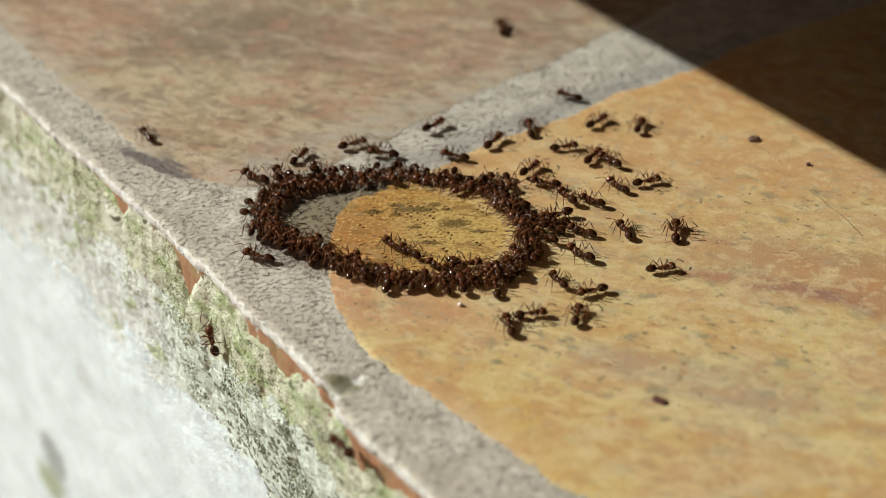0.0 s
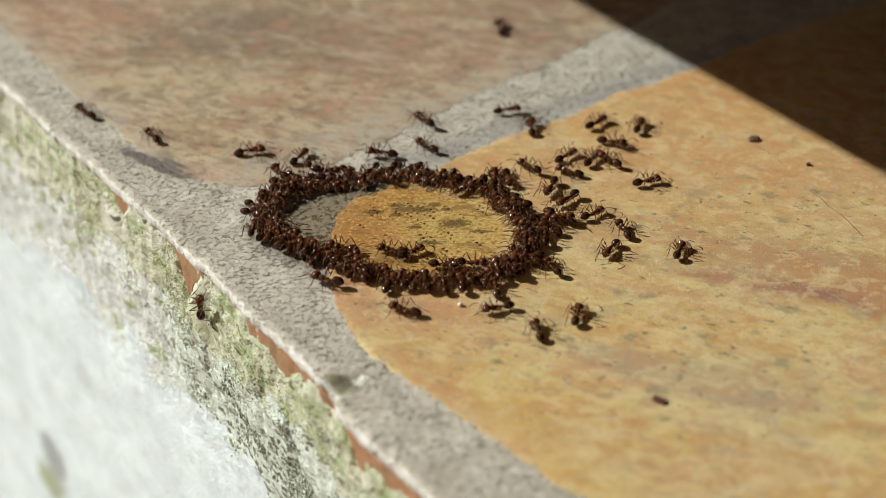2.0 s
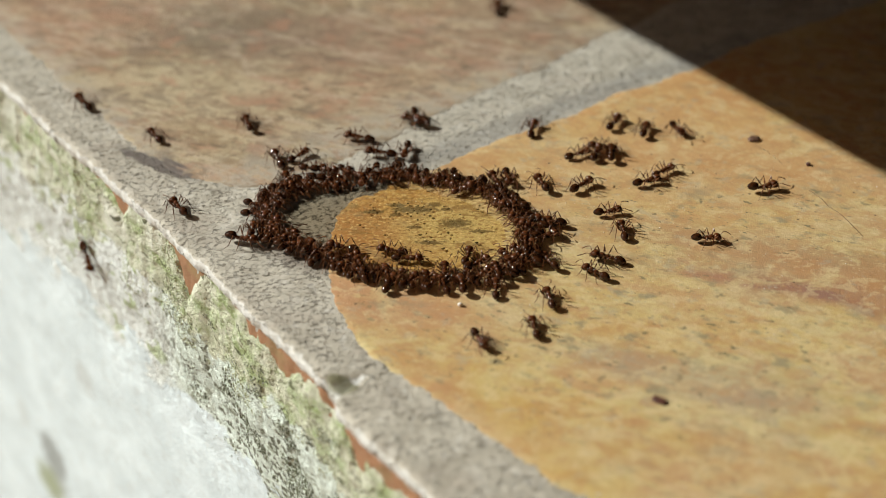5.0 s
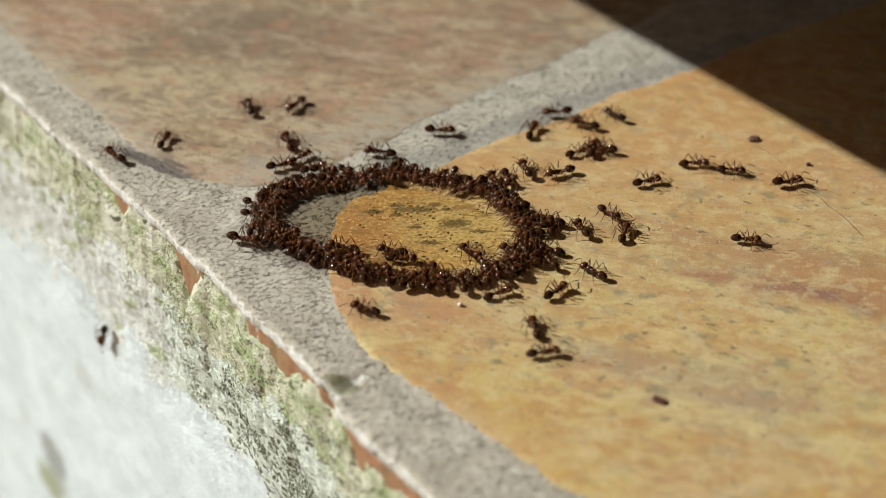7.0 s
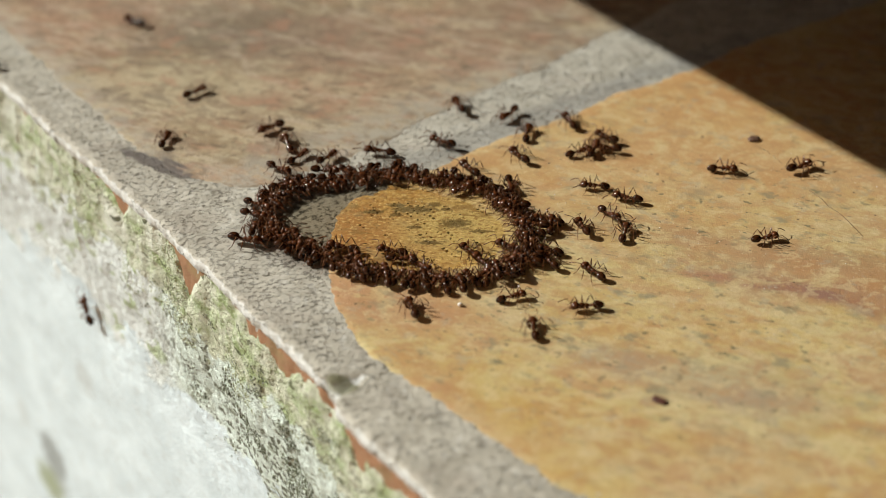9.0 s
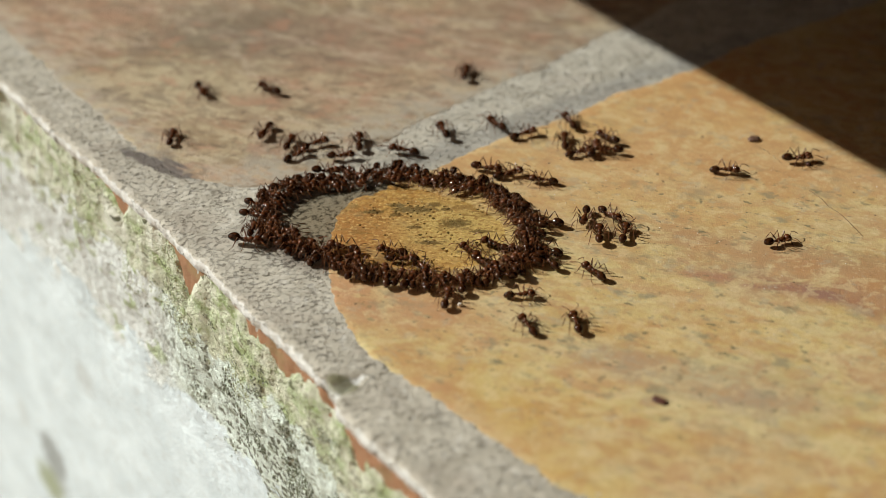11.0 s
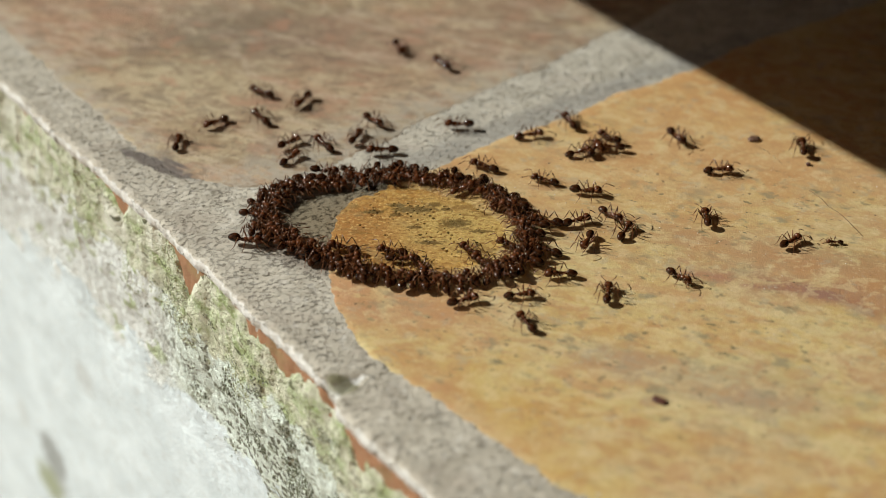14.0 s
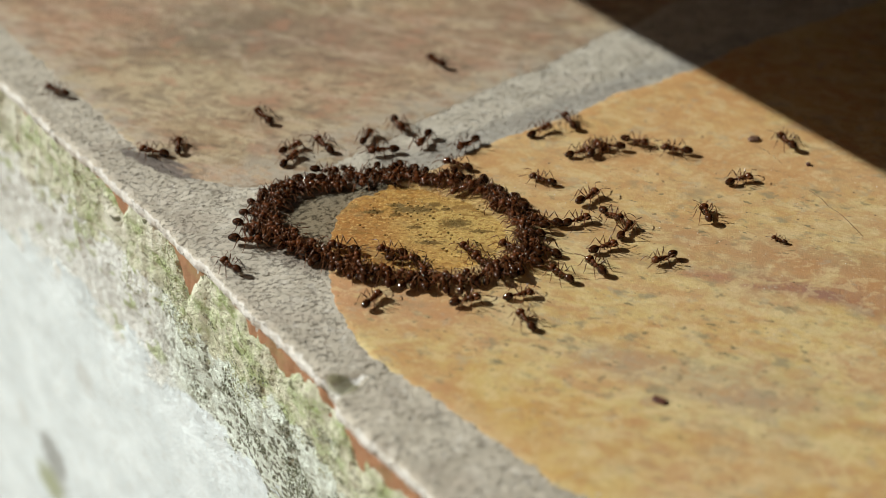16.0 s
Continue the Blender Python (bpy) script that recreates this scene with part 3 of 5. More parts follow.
def scatter(name, spots, material, label, category, flat=0.7):
    """Many small uneven crumbs in one mesh; spots of place (mm), size (mm) and the way that they face."""
    bm = bmesh.new()
    bmesh.ops.create_icosphere(bm, subdivisions=1, radius=1.0)
    base = [v.co.copy() for v in bm.verts]
    tris = [tuple(v.index for v in f.verts) for f in bm.faces]
    bm.free()
    rng = random.Random(len(spots))
    verts, faces = [], []
    for place, size, way in spots:
        turn = way.to_track_quat("Z", "Y").to_matrix() @ Matrix.Rotation(rng.uniform(0, 6.28), 3, "Z")
        stretch = Vector((rng.uniform(0.7, 1.4), rng.uniform(0.7, 1.1), flat * rng.uniform(0.6, 1.2)))
        n = len(verts)
        for p in base:
            q = Vector((p.x * stretch.x, p.y * stretch.y, p.z * stretch.z)) * (size * rng.uniform(0.72, 1.2))
            verts.append((place + turn @ q) * MM)
        faces += [(a + n, b + n, c + n) for a, b, c in tris]
    ob = new(name, mesh_of(name, verts, faces, material))
    return tagged(ob, label, category, kind="stuff")


def build_moss():
    rng = random.Random(21)
    moss, lichen = [], []
    while len(moss) < 11000:
        u, z = rng.uniform(-105, 70), -1.8 - 14 * rng.random() ** 1.2
        if wave(u, z, 4, 7, 3) + 0.35 * wave(u, z, 11, 1.5, 3) > rng.uniform(-0.1, 0.45) and crust(u, z)[1] < lip(u) + 1.1:
            moss.append((Vector(crust(u, z)), 0.045 + 0.17 * rng.random() ** 3, Vector((rng.uniform(-0.3, 0.3), -1, rng.uniform(-0.3, 0.3)))))
    while len(lichen) < 7000:
        u, z = rng.gauss(20, 17), rng.gauss(-17.0, 4.8)
        if -100 < u < 70 and z < -8 and wave(u, z, 30, 6, 3) + 0.4 * wave(u, z, 41, 1.5, 3) > rng.uniform(0.12, 0.36):
            lichen.append((Vector(crust(u, z)), 0.045 + 0.19 * rng.random() ** 2.5, Vector((rng.uniform(-0.3, 0.3), -1, rng.uniform(-0.3, 0.3)))))
    scatter("moss", moss, MAT_MOSS, "dry green moss crumbs on the wall's top", "moss").matrix_basis = LEDGE
    scatter("lichen", lichen, MAT_LICHEN, "dark grey lichen granules on the white plaster", "lichen", 0.4).matrix_basis = LEDGE


build_moss()
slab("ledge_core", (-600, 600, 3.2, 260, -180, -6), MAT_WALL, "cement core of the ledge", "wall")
# unseen: carries the slab and shuts out the sky from behind
slab("wall_back", (-600, 600, 262, 330, -180, 100), MAT_WALL, "unseen cement wall added behind the ledge to carry the slab", "wall")
# unseen: set so that its front edge casts the shade over the far tiles
slab("ceiling", (-600, 600, -4.5, 330, 100, 200), MAT_WALL, "unseen cement slab added above the ledge to cast the far shade", "ceiling")
# unseen pier, added to keep sky light from the right off the shaded corner
slab("wall_side", (128, 190, 6, 262, -5.9, 99.5), MAT_WALL, "unseen cement pier added to block sky from the shaded corner", "wall")
# unseen reflector: sends sunlight back as warm fill for the shadows
slab("wall_opposite", (900, 1000, -2600, -40, -180.5, 1500), MAT_BOUNCE, "unseen ochre wall added to bounce warm light onto the ledge", "wall")
slab("ground", (-40000, 40000, -40000, 40000, -260, -181), MAT_EARTH, "bare packed earth below the ledge", "ground")


# ---- the ants ----
def lathe(profile, at, width=1.0, height=1.0, sides=12, tilt=0.0):
    """A body turned about its own x axis: profile of (x, radius) in mm."""
    verts, faces = [], []
    m = pose(*at, 0, tilt, 0)
    for x, r in profile:
        for k in range(sides):
            a = 2 * math.pi * k / sides
            verts.append(m @ Vector((x, r * math.cos(a) * width, r * math.sin(a) * height)))
    for i in range(len(profile) - 1):
        for k in range(sides):
            j = (k + 1) % sides
            faces.append((i * sides + k, i * sides + j, (i + 1) * sides + j, (i + 1) * sides + k))
    faces += [tuple(range(sides))[::-1], tuple(range((len(profile) - 1) * sides, len(profile) * sides))]
    return verts, faces


def tube(points, radii, sides=6):
    verts, faces = [], []
    points = [Vector(p) for p in points]
    for i, (p, r) in enumerate(zip(points, radii)):
        d = (points[min(i + 1, len(points) - 1)] - points[max(i - 1, 0)]).normalized()
        a = d.orthogonal().normalized()
        b = d.cross(a)
        for k in range(sides):
            t = 2 * math.pi * k / sides
            verts.append(p + (a * math.cos(t) + b * math.sin(t)) * r)
    for i in range(len(points) - 1):
        for k in range(sides):
            j = (k + 1) % sides
            faces.append((i * sides + k, i * sides + j, (i + 1) * sides + j, (i + 1) * sides + k))
    faces += [tuple(range(sides))[::-1], tuple(range((len(points) - 1) * sides, len(points) * sides))]
    return verts, faces


def joined(*pieces):
    verts, faces = [], []
    for v, f in pieces:
        faces += [tuple(i + len(verts) for i in q) for q in f]
        verts += [Vector(p) * MM for p in v]
    return verts, faces


def egg(length, radius, nose=0.5, n=9):
    """Profile of an egg-shaped segment; nose below 0.5 makes the front end fuller."""
    out = []
    for k in range(n + 1):
        s = 0.5 - 0.5 * math.cos(math.pi * (0.03 + 0.94 * k / n))
        out.append(((s - 0.5) * length, radius * math.sqrt(max(0.0, 4 * s * (1 - s))) ** 0.9 * (1 + (s - 0.5) * (1 - 2 * nose))))
    return out


LEG_ROOTS = [(x, side * 0.22, 0.62) for x in (0.5, 0.12, -0.28) for side in (1, -1)]
LEG_SHAPES = {  # knee, ankle, foot, from the hip, for the front, middle and hind pair
    0: ((0.56, 0.80, 0.92), (1.02, 1.06, -0.20), (1.42, 1.18, -0.60)),
    1: ((0.04, 0.98, 1.02), (-0.16, 1.40, -0.20), (-0.28, 1.72, -0.60)),
    2: ((-0.70, 0.92, 1.08), (-1.24, 1.20, -0.20), (-1.72, 1.42, -0.60)),
}


def leg_mesh(pair, side):
    knee, ankle, foot = [Vector((x, y * side, z)) for x, y, z in LEG_SHAPES[pair]]
    hip, thigh = Vector((0, 0, 0)), Vector((0.05, 0.16 * side, -0.08))
    pts = [hip, thigh, thigh.lerp(knee, 0.5), knee, knee.lerp(ankle, 0.45), ankle, ankle.lerp(foot, 0.6), foot]
    v, f = joined(tube(pts, (0.11, 0.085, 0.11, 0.058, 0.072, 0.042, 0.034, 0.024)))
    return mesh_of("leg", v, f, MAT_LEG)


def antenna_mesh(side):
    pts = [(0, 0, 0), (0.26, 0.34 * side, 0.24), (0.50, 0.68 * side, 0.40), (0.88, 0.84 * side, 0.26), (1.30, 0.88 * side, 0.02), (1.62, 0.84 * side, -0.18)]
    v, f = joined(tube(pts, (0.045, 0.055, 0.055, 0.055, 0.068, 0.04)))
    return mesh_of("antenna", v, f, MAT_LEG)


def ant_meshes():
    thorax = joined(
        lathe(egg(0.98, 0.38, 0.4), (0.36, 0, 0.82), 0.95, 1.05),
        lathe(egg(0.92, 0.30, 0.6), (-0.24, 0, 0.75), 0.95, 1.05, tilt=-8),
        tube([(0.66, 0, 0.86), (0.92, 0, 0.88)], (0.13, 0.12)),
    )
    head = joined(
        lathe(egg(1.2, 0.62, 0.66, 11), (1.28, 0, 0.86), 1.0, 0.80, 16, tilt=26),
        tube([(1.68, 0.16, 0.66), (1.88, 0.17, 0.54), (2.02, 0.03, 0.48)], (0.07, 0.06, 0.02)),
        tube([(1.68, -0.16, 0.66), (1.88, -0.17, 0.54), (2.02, -0.03, 0.48)], (0.07, 0.06, 0.02)),
    )
    waist = joined(
        lathe(egg(0.30, 0.17), (-0.72, 0, 0.74), 1.0, 1.35, 10),
        lathe(egg(0.34, 0.20), (-0.98, 0, 0.74), 1.0, 1.15, 10),
        tube([(-0.55, 0, 0.68), (-1.2, 0, 0.70)], (0.075, 0.085)),
    )
    gaster = joined(lathe(egg(1.54, 0.57, 0.34, 12), (-1.80, 0, 0.80), 1.0, 0.95, 18, tilt=-5))
    return {
        "thorax": mesh_of("thorax", *thorax, MAT_BODY),
        "head": mesh_of("head", *head, MAT_BODY),
        "waist": mesh_of("waist", *waist, MAT_BODY),
        "gaster": mesh_of("gaster", *gaster, MAT_GASTER),
    }


ANT_MESHES = ant_meshes()
LEG_MESHES = [leg_mesh(pair, side) for pair in range(3) for side in (1, -1)]
ANTENNA_MESHES = [antenna_mesh(side) for side in (1, -1)]
EYE_MESH = mesh_of("eye", *joined(lathe(egg(0.2, 0.10, 0.5, 4), (0, 0, 0), 0.6, 1.0, 8)), MAT_GASTER)


def make_ant(rng, label, group, spread=10.0):
    ant = new("ant")
    for name, me in ANT_MESHES.items():
        ob = part(name, me, ant, "glossy black-brown abdomen" if name == "gaster" else "")
        if name == "gaster":
            ob.rotation_euler = (0, radians(rng.uniform(-9, 5)), radians(rng.uniform(-7, 7)))
        if name == "head":
            for side in (1, -1):
                eye = part("eye", EYE_MESH, ob)
                eye.location = Vector((1.30, side * 0.52, 0.92)) * MM
    for root, me in zip(LEG_ROOTS, LEG_MESHES):
        ob = part("leg", me, ant)
        ob.location = Vector(root) * MM
        ob.rotation_euler = (0, 0, radians(rng.uniform(-spread, spread)))
    for side, me in zip((1, -1), ANTENNA_MESHES):
        ob = part("antenna", me, ant)
        ob.location = Vector((1.62, 0.17 * side, 0.90)) * MM
        ob.rotation_euler = (0, radians(rng.uniform(-14, 14)), radians(rng.uniform(-18, 18)))
    return tagged(ant, label, "ant", group)


# ---- the syrup and the ring of feeding ants ----
RING = [(-23.6, 6.2), (-21.2, 11.6), (-16.9, 15.0), (-11.7, 16.5), (-6.4, 17.2), (-1.1, 15.6), (4.0, 12.9), (8.2, 9.4), (10.5, 5.0),
        (10.3, -0.4), (7.8, -4.4), (3.9, -6.5), (-1.0, -7.3), (-6.6, -6.5), (-11.5, -4.7), (-16.3, -1.5), (-20.5, 2.2)]


def ring_point(s):
    """A smooth closed curve through the ring's corners: the place and the inward normal at s in 0..1."""
    n = len(RING)
    k, f = int(s * n) % n, s * n % 1
    a, b, c, d = [Vector(RING[(k + i) % n]) for i in (-1, 0, 1, 2)]
    p = 0.5 * (2 * b + (c - a) * f + (2 * a - 5 * b + 4 * c - d) * f * f + (3 * b - a - 3 * c + d) * f ** 3)
    t = 0.5 * ((c - a) + 2 * (2 * a - 5 * b + 4 * c - d) * f + 3 * (3 * b - a - 3 * c + d) * f * f)
    t.normalize()
    return p, Vector((t.y, -t.x))


def ring_by_length(count):
    """Evenly spaced values of s along the ring."""
    pts = [ring_point(k / 800)[0] for k in range(801)]
    total = np.cumsum([0] + [(b - a).length for a, b in zip(pts, pts[1:])])
    return [float(v) for v in np.interp(np.linspace(0, total[-1], count, endpoint=False), total, np.linspace(0, 1, 801))]


def build_syrup():
    verts, faces = [], []
    n, rings = 160, 14
    for r in range(rings):
        f = r / (rings - 1)
        for k in range(n):
            p, inward = ring_point(k / n)
            rim = p + inward * (0.9 + 0.5 * wave(p.x, p.y, 0, 3, 3))
            q = rim.lerp(Vector((-5.5, 5.2)), f * 0.985)
            z = -0.30 + 0.62 * (1 - (1 - min(1.0, f * 2.2)) ** 2) + 0.04 * wave(q.x, q.y, 3, 4, 3)
            verts.append(Vector((q.x, q.y, z)) * MM)
    for r in range(rings - 1):
        for k in range(n):
            j = (k + 1) % n
            faces.append((r * n + k, (r + 1) * n + k, (r + 1) * n + j, r * n + j))
    faces.append(tuple(range((rings - 1) * n, rings * n))[::-1])
    ob = new("syrup_puddle", mesh_of("syrup_puddle", verts, faces, MAT_SYRUP))
    ob.visible_shadow = False
    tagged(ob, "shallow clear amber puddle of syrup on the tile", "puddle")


build_syrup()


def build_flecks():
    rng = random.Random(8)
    spots = []
    while len(spots) < 150:
        p = ring_point(rng.random())[0].lerp(Vector((-3.0, 7.0)), 0.2 + 0.75 * rng.random())
        if wave(p.x, p.y, 2, 2.5, 3) > rng.uniform(-0.5, 0.5):
            spots.append((Vector((p.x, p.y, 0.30)), 0.04 + 0.20 * rng.random() ** 3, Vector((0, 0, 1))))
    # dark olive smears of crumbs, and single ones between them
    for x, y, wide, deep, count in ((-4.1, 9.4, 1.3, 0.32, 16), (-2.9, 9.2, 0.6, 0.3, 7), (-6.2, 10.3, 0.55, 0.22, 6), (-1.2, 10.4, 0.4, 0.25, 5), (0.4, 9.4, 0.35, 0.35, 5),
                                    (1.4, 6.0, 0.8, 0.55, 16), (-3.6, 5.0, 0.4, 0.18, 10), (-1.7, 1.5, 0.7, 0.25, 8), (-6.1, 8.0, 0.3, 0.3, 12), (4.8, 4.0, 0.5, 0.18, 10), (-9.1, 8.7, 0.6, 0.3, 14), (-4.6, 0.1, 0.6, 0.3, 10)):
        for _ in range(count):
            spots.append((Vector((rng.gauss(x, wide * 0.7), rng.gauss(y, deep * 0.9), 0.31)), 0.04 + 0.12 * rng.random() ** 2, Vector((0, 0, 1))))
    scatter("syrup_crumbs", spots, MAT_FLECK, "dark olive crumbs floating on the syrup", "crumbs", 0.07)


build_flecks()

ring_rng = random.Random(11)
ring_ants = []


def ring_ant(s, out, turn, lift=0.0, pitch=0.0, roll=0.0):
    p, inward = ring_point(s % 1)
    q = p - inward * out
    face = math.degrees(math.atan2(inward.y, inward.x)) + turn
    m = pose(q.x * MM, q.y * MM, lift * MM, 0, 0, face) @ pose(0, 0, 0, roll, pitch, 0)
    ant = make_ant(ring_rng, "dark brown ant feeding head-first at the syrup's rim", "ants round the syrup", 22)
    ant.matrix_basis = m
    ant.scale = [ring_rng.uniform(0.80, 0.94)] * 3
    ring_ants.append((ant, m))


for s in ring_by_length(80):
    ring_ant(s + ring_rng.uniform(-0.004, 0.004), ring_rng.gauss(0.25, 0.6), ring_rng.gauss(0, 36), 0.0, ring_rng.uniform(-6, 8), ring_rng.uniform(-8, 8))
# a second, looser row climbs on the first where the crowd is thick
for s in ring_by_length(58):
    thick = 0.30 < s < 0.64 or s > 0.88 or s < 0.16
    if (thick and ring_rng.random() < 0.8) or ring_rng.random() < 0.25:
        ring_ant(s + ring_rng.uniform(-0.008, 0.008), ring_rng.gauss(0.5 if thick else 0.1, 0.6), ring_rng.gauss(0, 60), ring_rng.uniform(0.1, 0.8),
                 ring_rng.uniform(-6, 16), ring_rng.uniform(-14, 14))


# ---- small litter on the tiles ----
def grit(name, at, size, turn, material, label, seed):
    rng = random.Random(seed)
    bm = bmesh.new()
    bmesh.ops.create_icosphere(bm, subdivisions=3, radius=1.0)
    for v in bm.verts:
        v.co *= 1 + 0.28 * noise.fractal(v.co * 1.3 + Vector((seed, 0, 0)), 1.0, 2.0, 3)
        v.co = Vector((v.co.x * size[0], v.co.y * size[1], v.co.z * size[2])) * MM
    me = bpy.data.meshes.new(name)
    bm.to_mesh(me)
    bm.free()
    me.materials.append(material)
    me.polygons.foreach_set("use_smooth", [True] * len(me.polygons))
    ob = new(name, me)
    ob.matrix_basis = pose(at[0] * MM, at[1] * MM, size[2] * 0.8 * MM, 0, 0, turn)
    return tagged(ob, label, "litter", "litter on the tiles")


grit("seed_husk", (24.3, -30.6), (0.98, 0.55, 0.2), -30, MAT_SEED, "dark brown seed husk lying on the ochre tile", 3)
grit("dirt_clod", (43.3, 27.2), (0.85, 0.75, 0.24), 10, MAT_SOOT, "round grey-brown crumb of dirt on the ochre tile", 5)
grit("dirt_crumb", (49.7, 20.4), (0.32, 0.3, 0.25), 0, MAT_SEED, "tiny dark crumb on the ochre tile", 6)
grit("sand_grain", (2.1, -12.3), (0.32, 0.28, 0.25), 0, MAT_SALT, "tiny pale sand grain on the ochre tile", 7)


def build_sparkle():
    # tiny pale grains strewn to imitate the tile's bright sparkle
    rng = random.Random(17)
    spots = []
    while len(spots) < 420:
        x, y = rng.uniform(-10, 62), rng.uniform(-45, 45)
        if x * 0.59 - y * 0.81 + 16 > 2 and (x * 0.81 + y * 0.59) > -8 and wave(x, y, 6, 12, 3) > rng.uniform(-0.3, 0.3):
            spots.append((Vector((x, y, 0.02)), 0.03 + 0.07 * rng.random() ** 2, Vector((0, 0, 1))))
    scatter("sand", spots, MAT_SALT, "fine pale grains added for the sparkle of the ochre tile", "sand", 0.8)


build_sparkle()


def build_fibre(pts, thick, label):
    v, f = joined(tube(pts, [thick] * len(pts)))
    tagged(new("fibre", mesh_of("fibre", v, f, MAT_HAIR)), label, "litter", "litter on the tiles")


build_fibre([(48.7, 13.9, 0.06), (49.9, 11.9, 0.12), (50.6, 9.9, 0.06), (51.6, 8.3, 0.16), (52.4, 6.4, 0.12), (53.7, 2.8, 0.06)], 0.028,
            "thin curved brown plant fibre on the ochre tile")
build_fibre([(43.1, 25.6, 0.05), (44.3, 24.4, 0.10), (45.4, 22.7, 0.08), (46.2, 20.7, 0.04)], 0.02, "faint short brown fibre beside a crumb of dirt")


# ---- motion ----
def route(rows):
    """Rows of seconds, x, y in mm and heading in degrees, on the ledge's top."""
    out, last = [], None
    for t, x, y, h in rows:
        if last is not None:
            h = last + (h - last + 180) % 360 - 180
            turns = int(abs(h - last) // 80)
            for k in range(turns):
                f = (k + 1) / (turns + 1)
                t0, x0, y0 = prev
                out.append((t0 + (t - t0) * f, pose((x0 + (x - x0) * f) * MM, (y0 + (y - y0) * f) * MM, 0, 0, 0, last + (h - last) * f)))
        out.append((t, pose(x * MM, y * MM, 0, 0, 0, h)))
        last, prev = h, (t, x, y)
    return out


def face_route(rows):
    """Rows of seconds, place along the edge and height in mm, and heading from straight up, on the ledge's front face."""
    return [(t, LEDGE @ pose(u * MM, (min([crust(u + d, z)[1] for d in (-1.5, 0, 1.5)] + [lip(u) - 0.3]) - 0.2) * MM, z * MM) @ pose(0, 0, 0, 90, 0, 0) @ pose(0, 0, 0, 0, 0, 90 - h)) for t, u, z, h in rows]


def gait(ant, rows):
    """Swings the legs in two tripods while the ant walks."""
    legs = [c for c in ant.children if c.name.startswith("leg")]
    times = [t for t, m in rows]
    places = [m.translation for t, m in rows]
    moving = []
    for k in range(161):
        t = k / 10
        i = max(j for j in range(len(times)) if times[j] <= t + 1e-6)
        j = min(i + 1, len(times) - 1)
        far = (places[j] - places[i]).length
        moving.append(j > i and far / max(0.05, times[j] - times[i]) > 2.2 * MM)
    base = [(leg.location.copy(), math.degrees(leg.rotation_euler.z)) for leg in legs]
    for n, leg in enumerate(legs):
        at, rest = base[n]
        keys = {}
        for k, on in enumerate(moving):
            swing = (18 if (k + n) % 2 else -18) * (1 if n % 2 else -1) if on else 0
            keys[k] = swing
        rows_out = [(k / 10, Matrix.Translation(at) @ pose(0, 0, 0, 0, 0, rest + s)) for k, s in keys.items()
                    if k in (0, 160) or s or keys.get(k - 1) or keys.get(k + 1)]
        walk(leg, rows_out)


def go(label, rows):
    ant = make_ant(walk_rng, label, "ants roaming the ledge", 8)
    ant.scale = [0.5 if label == SMALL else 1.05 if label == CLIMBING else walk_rng.uniform(0.88, 1.03)] * 3
    walk(ant, rows)
    gait(ant, rows)
    return ant


walk_rng = random.Random(5)
OUTSIDE = "dark brown ant standing outside the ring on the tile"
ROAMING = "dark brown ant walking over the sunlit tile"
FEEDING = "dark brown ant wading at the syrup's edge"
SMALL = "tiny slender dark ant crossing the ochre tile"
CLIMBING = "dark brown ant climbing the mossy wall"


